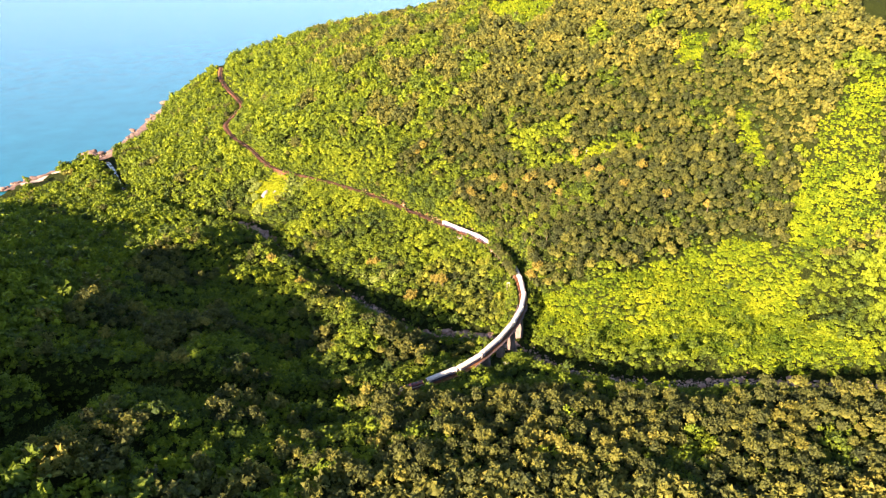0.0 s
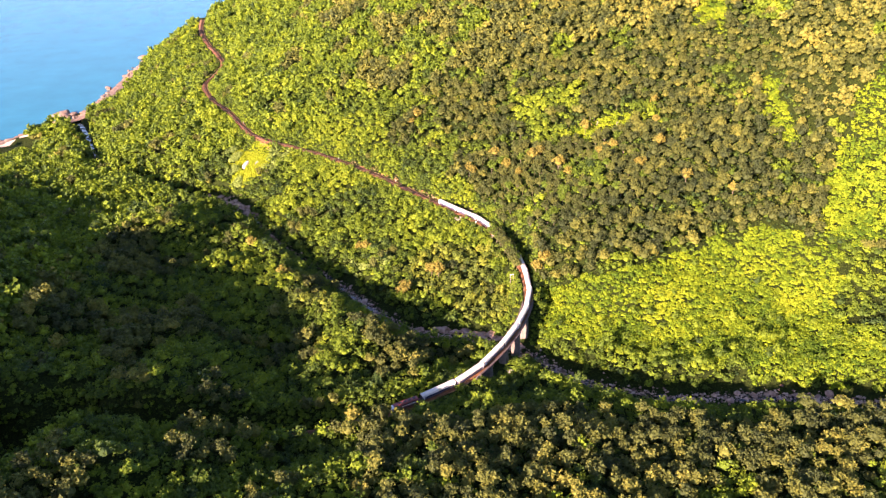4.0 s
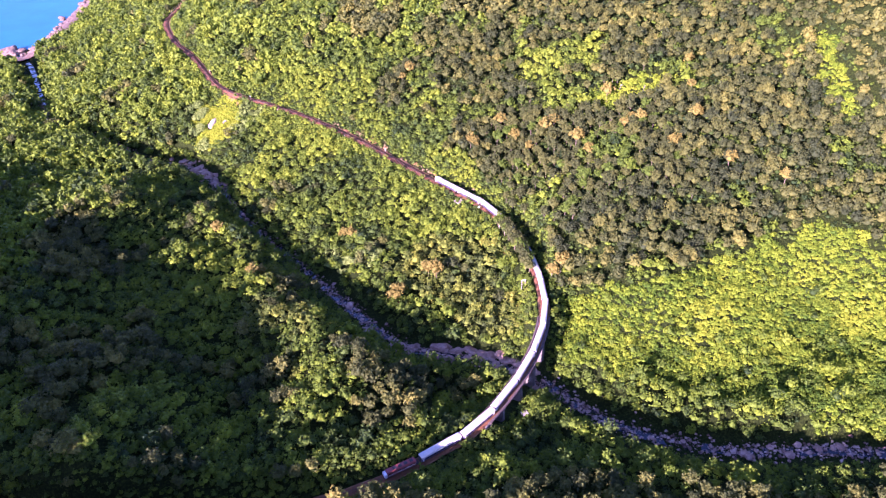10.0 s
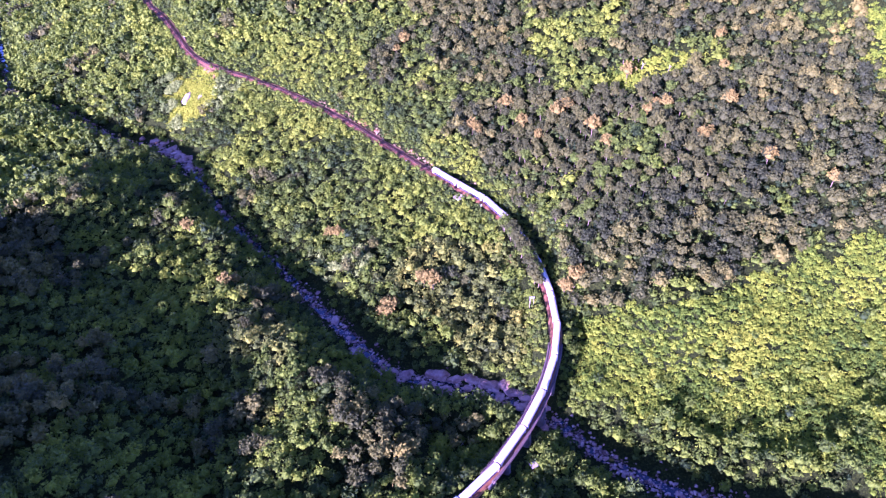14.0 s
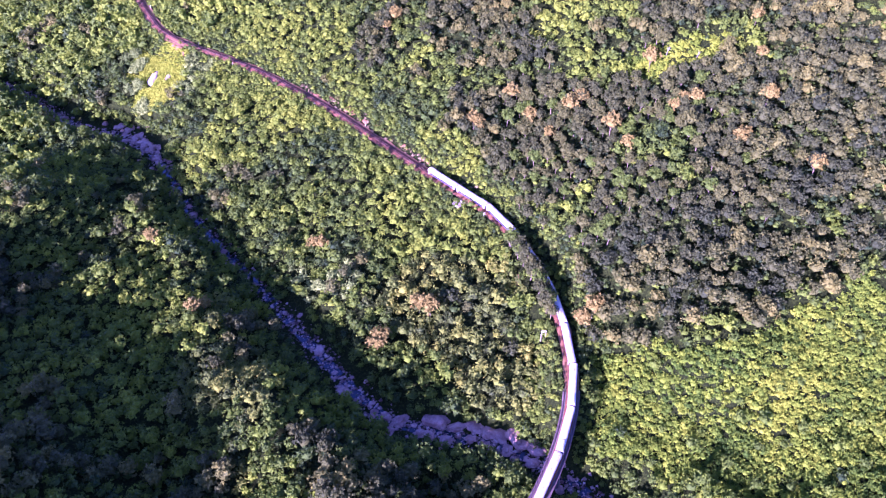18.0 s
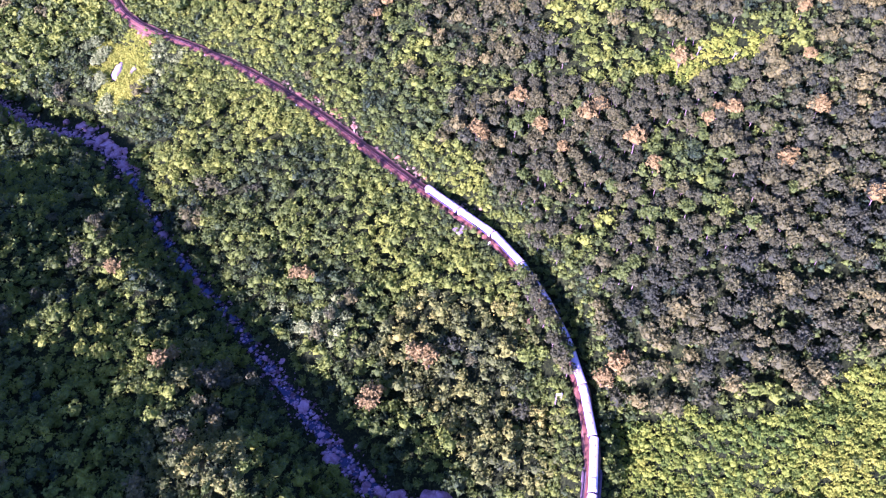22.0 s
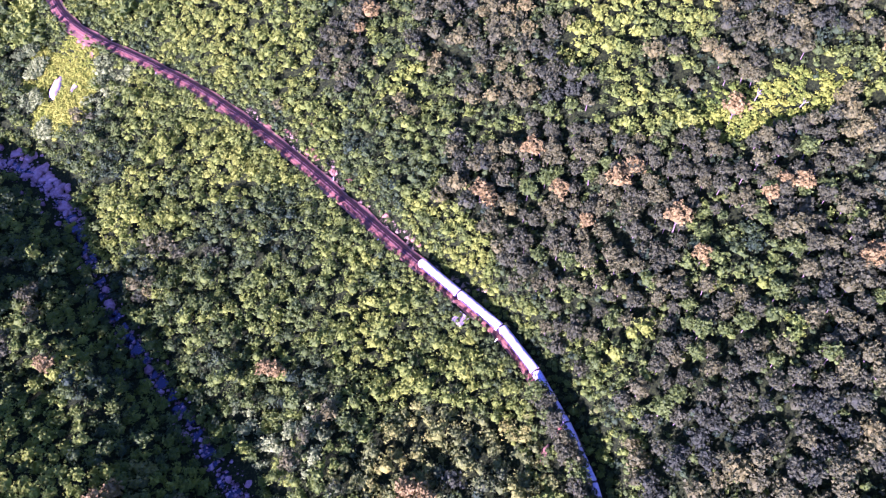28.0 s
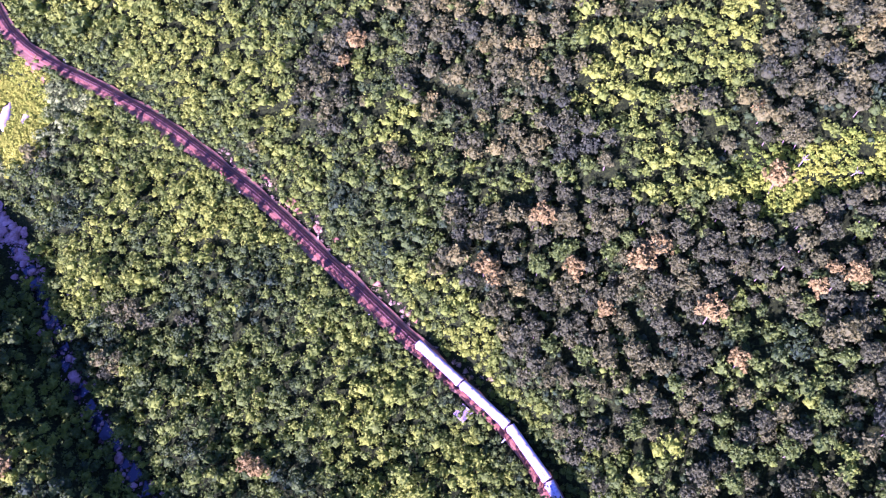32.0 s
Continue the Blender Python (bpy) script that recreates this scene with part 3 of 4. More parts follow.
def build_forest():
    near = scatter(-235, 245, -160, 320, 3.9)
    wide = scatter(-560, 350, -235, 900, 5.3)
    wide = wide[~((wide[:, 0] > -235) & (wide[:, 0] < 245) & (wide[:, 1] > -160) & (wide[:, 1] < 320))]
    wide = wide[~((wide[:, 1] < 60) & (wide[:, 0] < -330)) & (wide[:, 5] == 0)]
    back = scatter(-330, 300, -480, -235, 8.0)
    wide = np.vstack([wide, back])
    near = near[~(near[:, 5] > 0)]
    scrub = scatter(-235, 245, -160, 320, 2.15)
    near = np.vstack([near, scrub[scrub[:, 5] > 0]])
    # bushes that stand out of the scrub, more of them towards the river
    bush = scatter(-10, 245, -70, 130, 6.5)
    bush = bush[(bush[:, 5] > 0) & (rng.uniform(size=len(bush)) < np.where(bush[:, 1] < 25, 0.45, 0.12))]
    bush[:, 5] = 0
    near = np.vstack([near, bush])
    lawn = scatter(-225, -100, 235, 330, 1.7)
    near = np.vstack([near, lawn[lawn[:, 5] > 0]])
    fringe = scatter(-310, 245, -130, 520, 2.3, 3.7)
    fringe = fringe[(fringe[:, 3] < 17) & (fringe[:, 5] == 0)]
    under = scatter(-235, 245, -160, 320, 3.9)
    open_far = scatter(-440, 350, -175, 870, 3.0)
    open_far = open_far[(open_far[:, 5] > 0) & ~((open_far[:, 0] > -235) & (open_far[:, 0] < 245) & (open_far[:, 1] > -160) & (open_far[:, 1] < 320))]
    woods = scatter(-235, 245, -160, 320, 6.0)
    singles = []
    for spots, place, tufts, size, crown in ((near, "near", 27, 0.40, 1.02), (under, "under", 6, 0.62, 1.0), (open_far, "open", 10, 0.62, 1.2), (fringe, "fringe", 15, 0.42, 0.62), (woods, "woods", 54, 0.50, 1.06), (wide, "far", 10, 0.86, 1.38)):
        x, y, field, green = spots[:, 0], spots[:, 1], spots[:, 5] > 0, spots[:, 6] > 0
        patch = 0.5 + 0.35 * wave(x, y, 40, 9) + 0.2 * wave(x, y, 14, 10)
        # planted woods above the line and on the near ridge; mixed growth on the lower slopes
        wx, wy = x + 13 * wave(x, y, 26, 21), y + 13 * wave(x, y, 26, 22)
        upper = inside(wx, wy, PLANTED) | (wx > 45) & (wy > 55) | (wy < -70) & (wx > -70) | np.any([inside(wx, wy, g) for g in GROVES], 0)
        plant = ~field & ~green & (upper & (patch > np.where(x < 0.1 * y - 25, 0.52, 0.18)) | (patch > 0.92)) & (spots[:, 3] > 8)
        mixed = ~field & ~plant
        pale = ~plant & np.any([(x - a) ** 2 + (y - b) ** 2 < (r * (1 + 0.4 * wave(x, y, 6, 15))) ** 2 for a, b, r in PALE_SPOTS], 0)
        dusk = sum(np.exp(-((x - a) ** 2 + (y - b) ** 2) / r**2) for a, b, r in DARK_SPOTS)
        tawny = mixed & ~green & np.any([inside(wx, wy, p) for p in TAWNY], 0) & (place == "near")
        if place == "near":
            plant[:] = False
        if place == "fringe":
            mixed[:], plant[:] = True, False
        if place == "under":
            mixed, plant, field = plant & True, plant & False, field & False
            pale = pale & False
        dry = mixed & False
        if place == "fringe":
            at = nearest(x, y, TRACK)[1]
            above = 0.75 * (x - TRACK[at, 0]) + 0.66 * (y - TRACK[at, 1])
            dry = (above > 0) & (above < 6.0 + 3.5 * wave(x, y, 9, 31)) & (x > -92) & (x < 12) & (y > 140)
            mixed &= ~dry
        tawny &= ~pale
        mixed &= ~pale & ~tawny
        field &= ~pale
        grass = field & (x < -150)
        field &= ~grass
        if place == "woods":
            mixed[:] = field[:] = pale[:] = tawny[:] = grass[:] = False
            wood = np.flatnonzero(plant & (x > 18) & (x < 125) & (y > 100) & (y < 222))
            taken = rng.choice(wood, min(262, len(wood)), replace=False)
            for n in taken:
                singles.append((*spots[n, :3], rng.choice([0, 0, 0, 1, 1, 2])))
            plant[taken] = False
        shapes = [crown_shape(rng, 2.7, 4.0, tufts, 4, size, n) for n in (6, 7, 8, 7, 9, 6, 10)]
        big = [crown_shape(rng, 3.5, 5.8, tufts, 4, size, n) for n in (9, 11, 12, 10, 13, 9, 14)] if place == "woods" else shapes
        low = [crown_shape(rng, 2.0, 2.0, int(tufts * 0.75), 4, size * 0.85, n) for n in (4, 6, 5, 7)]
        for name, label, mask, kind, mat, tall, tones in (
            ("plantation_forest", "olive green planted woods with rounded crowns", plant, big, PLANTATION, (1.2, 6.2), (0.12, 0.66)),
            ("mixed_forest", "deep green broadleaf forest on the slope", mixed, shapes, LUSH, (0.2, 3.2), (0.22, 0.74)),
            ("olive_forest", "yellowish olive broadleaf growth on the lower slope", tawny, shapes, OLIVE, (0.2, 3.2), (0.22, 0.74)),
            ("clearing_grass", "bright yellow-green grass in the clearing", grass, low, GRASS, (-0.7, -0.2), (0.2, 0.9)),
            ("pale_thicket", "silvery pale green thicket on the slope", pale, shapes, SILVER, (0.2, 2.0), (0.2, 0.8)),
            ("dry_grass", "tan dry grass on the cut bank above the line", dry, low, DRY, (-0.4, 0.5), (0.1, 0.9)),
            ("scrub_thicket", "bright yellow-green low scrub", field, low, SCRUB, (-0.1, 1.2), (0.15, 0.8))):
            s = spots[mask]
            if not len(s):
                continue
            k = len(s)
            grow = rng.uniform(0.75, 1.25, k) * crown
            scale = np.stack([grow, grow, grow * rng.uniform(0.85, 1.2, k)], 1)
            at = s[:, :3].copy()
            # beside the line the growth is kept low
            low_by = 0.2 + 0.8 * smooth((s[:, 3] - 4.5) / 11)
            # on the shaded flat south of the river, above the viaduct, the growth is low too
            brink = np.interp(s[:, 0], *np.array(RIVER)[-9:, :2].T)
            low_by *= 1 - 0.75 * ((s[:, 0] > 42) & (s[:, 1] < brink) & (s[:, 1] > brink - 20))
            if place == "under":
                low_by *= 0.5
            if place == "fringe":
                low_by[:] = 0.35
                scale *= np.clip((s[:, 3] - 2.4) / 1.7, 0.45, 1.0)[:, None] / 0.62
            scale *= (0.45 + 0.55 * low_by)[:, None]
            rise = rng.uniform(*tall, k)
            if name in ("mixed_forest", "olive_forest"):
                # here and there a taller tree, with a wider crown
                high = rng.uniform(size=k) < 0.13
                rise, scale[high] = np.where(high, rise + 2.6, rise), scale[high] * 1.25
            if name == "scrub_thicket":
                rise = rise + 0.9 * wave(s[:, 0], s[:, 1], 9, 61)
            if name == "plantation_forest":
                # on the near ridge single crowns reach above the rest into the light
                proud = (s[:, 1] < 160) & (s[:, 0] < -110) & (rng.uniform(size=k) < 0.22)
                rise = np.where(proud, rise + rng.uniform(1.0, 3.5, k), rise)
            at[:, 2] += rise * low_by - 0.3
            tone = rng.uniform(*tones, k) + 0.17 * wave(s[:, 0], s[:, 1], 22, 11) + 0.08 * wave(s[:, 0], s[:, 1], 7, 12)
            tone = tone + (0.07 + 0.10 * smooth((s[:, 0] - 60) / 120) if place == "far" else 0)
            # understorey tone is lowered to stand in for shade beneath the crowns
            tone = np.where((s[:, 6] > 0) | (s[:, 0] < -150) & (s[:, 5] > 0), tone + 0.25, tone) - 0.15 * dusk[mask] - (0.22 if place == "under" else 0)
            if name == "plantation_forest":
                # lower eastern crowns carry the shade of the gaps between them as darker tone
                tone -= np.where(s[:, 1] < 60, -0.04, np.where((s[:, 1] < 165) & (s[:, 0] > 20), 0.17, 0.0))
            if name == "scrub_thicket":
                tone += 0.14 * wave(s[:, 0], s[:, 1], 30, 51) - np.where(s[:, 1] < 20, 0.12, 0)
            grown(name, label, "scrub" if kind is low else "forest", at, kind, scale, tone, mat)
    # taller trees that lean over the cutting where the train passes into shade
    for s in range(986, 1036, 3):
        for out in (3.3, 4.8):
            m = beside(s + rng.uniform(-2, 2), out + rng.uniform(-0.4, 0.8))
            singles.append((m.translation.x, m.translation.y, RAIL + rng.uniform(0.2, 1.4), rng.choice([0, 1, 2])))
    # the line is lost from sight behind trees on the headland
    for s in range(398, 478, 5):
        m = beside(s + rng.uniform(-2, 2), 3.6 + rng.uniform(-0.2, 1.2))
        singles.append((m.translation.x, m.translation.y, RAIL - 0.6, rng.choice([0, 2, 2])))
    bx, by = np.array(BLOSSOM, float).T
    bz = lay(bx, by)[0]
    build_trees(singles + [(a, b, c + 1.0, 3) for a, b, c in zip(bx, by, bz)])


build_forest()

# ---- railway ----
BALLAST = surface("ballast", [(0.15, (0.080, 0.032, 0.013)), (0.5, (0.150, 0.062, 0.025)), (0.85, (0.25, 0.115, 0.048))], 0.6, 0.95, 0.05, vary=False)
SOIL = surface("red_soil", [(0.15, (0.12, 0.057, 0.026)), (0.5, (0.22, 0.112, 0.047)), (0.85, (0.37, 0.225, 0.11))], 0.35, 0.95, 0.08, vary=False)
RAIL_STEEL = surface("rail_steel", [(0.2, (0.10, 0.050, 0.038)), (0.8, (0.19, 0.115, 0.09))], 2.0, 0.5, 0, 0.5, vary=False)
SLEEPER = surface("sleeper_concrete", [(0.2, (0.075, 0.039, 0.022)), (0.8, (0.14, 0.078, 0.047))], 1.0, 0.9, vary=False)
# viaduct concrete, darkened in colour for the shade the piers stand in
CONCRETE = surface("shaded_weathered_concrete", [(0.15, (0.06, 0.048, 0.040)), (0.5, (0.11, 0.092, 0.078)), (0.85, (0.19, 0.165, 0.14))], 0.4, 0.9, 0.03)
PALE = surface("pale_concrete", [(0.15, (0.26, 0.215, 0.20)), (0.85, (0.46, 0.39, 0.37))], 0.5, 0.9, 0.02)
GIRDER = surface("painted_girder", [(0.2, (0.07, 0.050, 0.046)), (0.8, (0.14, 0.10, 0.09))], 0.8, 0.6)
WHITEWASH = surface("white_paint", [(0.2, (0.66, 0.66, 0.64)), (0.8, (0.82, 0.82, 0.80))], 1.0, 0.6)
ROOF = surface("coach_roof", [(0.1, (0.37, 0.335, 0.27)), (0.6, (0.55, 0.505, 0.42)), (0.9, (0.63, 0.585, 0.50))], 0.3, 0.62, 0.0)
COACH = surface("coach_sides", [(0.2, (0.050, 0.045, 0.085)), (0.8, (0.095, 0.080, 0.14))], 0.5, 0.4)
STRIPE = surface("cream_stripe", [(0.2, (0.62, 0.58, 0.52)), (0.8, (0.75, 0.72, 0.66))], 0.7, 0.45)
DARK = surface("dark_steel", [(0.2, (0.025, 0.022, 0.022)), (0.8, (0.06, 0.05, 0.045))], 0.8, 0.7)
UNDER = surface("fan_grille", [(0.2, (0.26, 0.26, 0.26)), (0.8, (0.38, 0.38, 0.38))], 0.8, 0.6)
GREY = surface("roof_unit_grey", [(0.2, (0.42, 0.42, 0.42)), (0.8, (0.54, 0.54, 0.54))], 0.8, 0.55)
LOCO_RED = surface("engine_paint", [(0.2, (0.16, 0.035, 0.03)), (0.8, (0.27, 0.06, 0.045))], 0.5, 0.4)


def window_glass(nodes, links, bsdf, out):
    bsdf.inputs["Base Color"].default_value = (0.02, 0.025, 0.03, 1)
    bsdf.inputs["Roughness"].default_value = 0.08


GLASS = material("dark_glass", window_glass)

def build_line():
    bed = sweep("track_bed", LINE3, [(-2.6, -0.95), (-1.7, -0.26), (1.7, -0.26), (2.6, -0.95)], BALLAST)
    tagged(new("track_bed", bed), "red-brown ballast bed of the single railway line", "track bed", kind="structure")
    # the red soil verges widen and narrow along the line
    n = len(TRACK)
    k = np.arange(n)
    ahead = np.gradient(TRACK, axis=0)
    ahead /= np.linalg.norm(ahead, axis=1)[:, None]
    side = np.stack([ahead[:, 1], -ahead[:, 0]], 1)
    # 'right' of the count is the downhill side on this hillside
    wide = np.where(k < 470, 3.3, 2.7) + 0.25 * np.sin(k * 0.31) + 0.25 * np.sin(k * 0.77 + 1) + 2.6 * np.exp(-((k - 388) / 9.0) ** 2) + 2.2 * np.exp(-((k - 345) / 6.0) ** 2)
    left = np.where(k < 470, 3.4, 2.7) + 0.25 * np.sin(k * 0.41 + 2) + 0.3 * np.sin(k * 0.63)
    keep = ((k < SPAN[0]) | (k > SPAN[1])) & (TRACK[:, 1] < 862)
    cross = np.stack([TRACK - side * left[:, None], TRACK - side * 2.2, TRACK + side * 2.2, TRACK + side * wide[:, None]], 1)
    v = np.concatenate([cross, np.zeros((n, 4, 1))], 2)
    v[:, :, 2] = RAIL - 0.62
    v[:, 0, 2] = v[:, 3, 2] = RAIL - 0.72
    faces = [(4 * i + j, 4 * i + j + 1, 4 * i + j + 5, 4 * i + j + 4) for i in range(n - 1) if keep[i] and keep[i + 1] for j in range(3)]
    tagged(new("verge", mesh_from("verge", v.reshape(-1, 3), np.array(faces), SOIL)), "bare red soil verges beside the track", "soil", kind="structure")
    for out in (-0.5, 0.5):
        rail = sweep("rail", LINE3, [(out - 0.06, -0.14), (out + 0.06, -0.14), (out + 0.05, 0.0), (out - 0.05, 0.0)], RAIL_STEEL)
        tagged(new("rail", rail), "brown steel rail of the metre-gauge line", "rail", "rails of the line")
    # sleepers, as one mesh
    vs, fs = [], []
    one = np.array([(-0.95, -0.11, -0.22), (0.95, -0.11, -0.22), (0.95, 0.11, -0.22), (-0.95, 0.11, -0.22), (-0.95, -0.1, -0.12), (0.95, -0.1, -0.12), (0.95, 0.1, -0.12), (-0.95, 0.1, -0.12)])
    six = np.array([(4, 5, 6, 7), (0, 1, 5, 4), (1, 2, 6, 5), (2, 3, 7, 6), (3, 0, 4, 7)])
    for j, s in enumerate(np.arange(560, 1250, 0.65)):
        p, turn = spot_on_line(s)
        c, d = math.cos(radians(turn)), math.sin(radians(turn))
        w = one.copy()
        w[:, 0], w[:, 1] = p[0] + c * one[:, 0] - d * one[:, 1], p[1] + d * one[:, 0] + c * one[:, 1]
        w[:, 2] += RAIL
        vs.append(w)
        fs.append(six + 8 * j)
    tagged(new("sleepers", mesh_from("sleepers", np.vstack(vs), np.vstack(fs), SLEEPER)), "rust-stained concrete sleepers under the rails", "sleepers", kind="stuff")


def build_viaduct():
    a, b = ALONG[SPAN[0]] - 7, ALONG[SPAN[1]] + 6
    top = tagged(new("viaduct"), "curved railway viaduct with masonry piers over the rocky river", "viaduct")
    s = np.arange(a, b, 1.0)
    line = np.array([[*spot_on_line(t)[0], RAIL] for t in s])
    part("deck", sweep("deck", line, [(-2.3, -0.85), (2.3, -0.85), (2.3, -0.45), (-2.3, -0.45)], CONCRETE), top, "grey concrete deck")
    for out in (-1.3, 1.3):
        part("girder", sweep("girder", line, [(out - 0.18, -2.5), (out + 0.18, -2.5), (out + 0.18, -0.85), (out - 0.18, -0.85)], GIRDER), top, "rust-red steel girder")
    for out in (-2.75, 2.75):
        walk_way = part("walkway", sweep("walkway", line, [(out - 0.4, -0.5), (out + 0.4, -0.5), (out + 0.4, -0.38), (out - 0.4, -0.38)], GIRDER), top)
        edge = out + 0.38 * (1 if out > 0 else -1)
        for up in (0.15, 0.65):
            part("handrail", sweep("handrail", line, [(edge - 0.04, up - 0.04), (edge + 0.04, up - 0.04), (edge + 0.04, up + 0.04), (edge - 0.04, up + 0.04)], GIRDER), walk_way)
    post = box("post", (0.09, 0.09, 1.15), (0, 0, 0.1), GIRDER)
    for out in (-3.13, 3.13):
        for t in np.arange(a + 1, b, 2.4):
            part("post", post, top, m=beside(t, out))
    for t in np.linspace(a + 13, b - 13, 4):
        p, turn = spot_on_line(t)
        ground = float(lay(np.array([p[0]]), np.array([p[1]]))[0][0])
        tall = RAIL - 2.5 - ground + 1.5
        bm = bmesh.new()
        bmesh.ops.create_cube(bm, size=1.0)
        for v in bm.verts:
            low = v.co.z < 0
            v.co = Vector((v.co.x * (5.4 if low else 4.2), v.co.y * (3.2 if low else 2.2), -tall if low else 0.0))
        bmesh.ops.bevel(bm, geom=[e for e in bm.edges if abs(e.verts[0].co.z - e.verts[1].co.z) > 1], offset=0.5, segments=3, affect="EDGES")
        pier = part("pier", finished("pier", bm, CONCRETE), top, "weathered concrete pier, its shade put into a darker colour", m=pose(p[0], p[1], RAIL - 2.75, 0, 0, turn))
        part("pier_cap", box("pier_cap", (5.0, 2.7, 0.5), (0, 0, 0), CONCRETE, 0.06), pier)
    for t in (a + 0.5, b - 0.5):
        p, turn = spot_on_line(t)
        part("abutment", box("abutment", (6.4, 4.0, 7.5), (0, 0, -4.4), CONCRETE, 0.15), top, m=pose(p[0], p[1], RAIL, 0, 0, turn))


def coach_profile():
    """Across and up from the rail, up one side, over the roof and down."""
    side = [(-1.36, 1.05), (-1.42, 1.4), (-1.42, 2.9)]
    return side + [(-x, z) for x, z in side[::-1]]


def prism(name, outline, y0, y1, mat, inset=0.0):
    n = len(outline)
    v = [(x, y, z) for y in (y0, y1) for x, z in outline]
    bm = bmesh.new()
    p = [bm.verts.new(q) for q in v]
    bm.faces.new(p[:n][::-1])
    bm.faces.new(p[n:])
    for k in range(n):
        bm.faces.new((p[k], p[(k + 1) % n], p[n + (k + 1) % n], p[n + k]))
    bmesh.ops.recalc_face_normals(bm, faces=bm.faces[:])
    return finished(name, bm, mat)


def wheel_set(parent, y):
    bogie = part("bogie", box("bogie", (2.0, 3.0, 0.45), (0, 0, 0.62), DARK, 0.08), parent, m=pose(0, y, 0))
    disc = bmesh.new()
    bmesh.ops.create_cone(disc, segments=14, radius1=0.43, radius2=0.43, depth=0.12, cap_ends=True, matrix=pose(0, 0, 0, 0, 90, 0))
    wheel = finished("wheel", disc, DARK)
    for x in (-0.52, 0.52):
        for dy in (-1.05, 1.05):
            part("wheel", wheel, bogie, m=pose(x, dy, 0.43))


def build_coach():
    half = 9.75
    coach = tagged(new("coach"), "passenger coach with white roof and dark sides on the curve", "coach", "coaches of the train")
    part("body", prism("body", coach_profile(), -half, half, COACH), coach, "dark blue painted sides")
    arch = [(-1.47, 2.92), (-1.42, 3.25), (-1.15, 3.58), (-0.65, 3.80), (0, 3.87)]
    part("roof", prism("roof", arch + [(-x, z) for x, z in arch[-2::-1]], -half - 0.08, half + 0.08, ROOF), coach, "white sheet-metal roof")
    for x in (-1.435, 1.435):
        part("stripe", box("stripe", (0.03, 2 * half - 0.3, 0.34), (x, 0, 2.62), STRIPE), coach, "cream stripe")
    pane = box("window", (0.05, 1.15, 0.72), (0, 0, 0), GLASS, 0.02)
    door = box("door", (0.05, 0.75, 1.85), (0, 0, 0), STRIPE, 0.02)
    for x in (-1.44, 1.44):
        for k in range(9):
            part("window", pane, coach, m=pose(x, -6.9 + 1.72 * k, 2.05))
        for y in (-9.0, 9.0):
            part("door", door, coach, m=pose(x * 1.001, y, 2.0))
    unit = part("roof_unit", prism("roof_unit", [(-1.0, 3.55), (-1.0, 3.84), (-0.6, 4.0), (0.6, 4.0), (1.0, 3.84), (1.0, 3.55)], 5.4, 9.2, GREY), coach, "grey louvred cooling unit")
    for y in (6.3, 7.3, 8.3):
        for x in (-0.5, 0.5):
            part("fan", box("fan", (0.62, 0.62, 0.06), (x, y, 4.02), UNDER, 0.02), unit)
    for y in (-6.0, -2.0, 2.0):
        part("vent", box("vent", (0.5, 0.7, 0.22), (0, y, 3.92), ROOF, 0.06), coach)
    part("underframe", box("underframe", (2.3, 2 * half - 0.6, 0.4), (0, 0, 0.98), DARK, 0.04), coach)
    for y in (-half - 0.27, half + 0.27):
        part("gangway", box("gangway", (1.3, 0.6, 2.3), (0, y, 2.2), DARK, 0.05), coach, "black rubber gangway")
    for y in (-6.6, 6.6):
        wheel_set(coach, y)
    return coach


def build_engine():
    eng = tagged(new("locomotive"), "dark red diesel locomotive with a white nose", "locomotive")
    half = 7.6
    part("body", prism("body", [(-1.3, 1.1), (-1.4, 1.5), (-1.4, 3.0), (-1.05, 3.5), (1.05, 3.5), (1.4, 3.0), (1.4, 1.5), (1.3, 1.1)], -half + 1.4, half - 1.0, LOCO_RED), eng)
    nose = part("nose", prism("nose", [(-1.3, 1.0), (-1.35, 1.4), (-1.3, 2.6), (-1.0, 3.05), (1.0, 3.05), (1.3, 2.6), (1.35, 1.4), (1.3, 1.0)], half - 1.0, half, WHITEWASH), eng, "white front panel")
    for x in (-0.8, 0.8):
        part("headlight", box("headlight", (0.28, 0.08, 0.22), (x, half + 0.03, 1.6), STRIPE, 0.03), nose)
    part("windscreen", box("windscreen", (2.0, 0.07, 0.6), (0, half - 0.98, 3.15), GLASS, 0.02), eng)
    for y in (-4.5, -2.0, 0.5, 3.0):
        part("roof_fan", box("roof_fan", (1.5, 1.5, 0.18), (0, y, 3.58), DARK, 0.05), eng)
    for x in (-1.41, 1.41):
        part("stripe", box("stripe", (0.03, 12.0, 0.3), (x, 0.2, 2.0), STRIPE), eng)
        for y in (-3.5, -1.0, 1.5):
            part("grille", box("grille", (0.05, 1.6, 0.7), (x, y, 2.65), DARK, 0.02), eng)
        part("cab_window", box("cab_window", (0.05, 0.9, 0.6), (x, 5.6, 2.65), GLASS, 0.02), eng)
    part("frame", box("frame", (2.4, 2 * half, 0.35), (0, 0, 0.95), DARK, 0.04), eng)
    part("fuel_tank", box("fuel_tank", (2.0, 3.2, 0.55), (0, 0, 0.62), DARK, 0.1), eng)
    for y in (-5.0, 5.0):
        wheel_set(eng, y)
    return eng


TAIL, PITCH, COACHES = 919.0, 20.4, 13


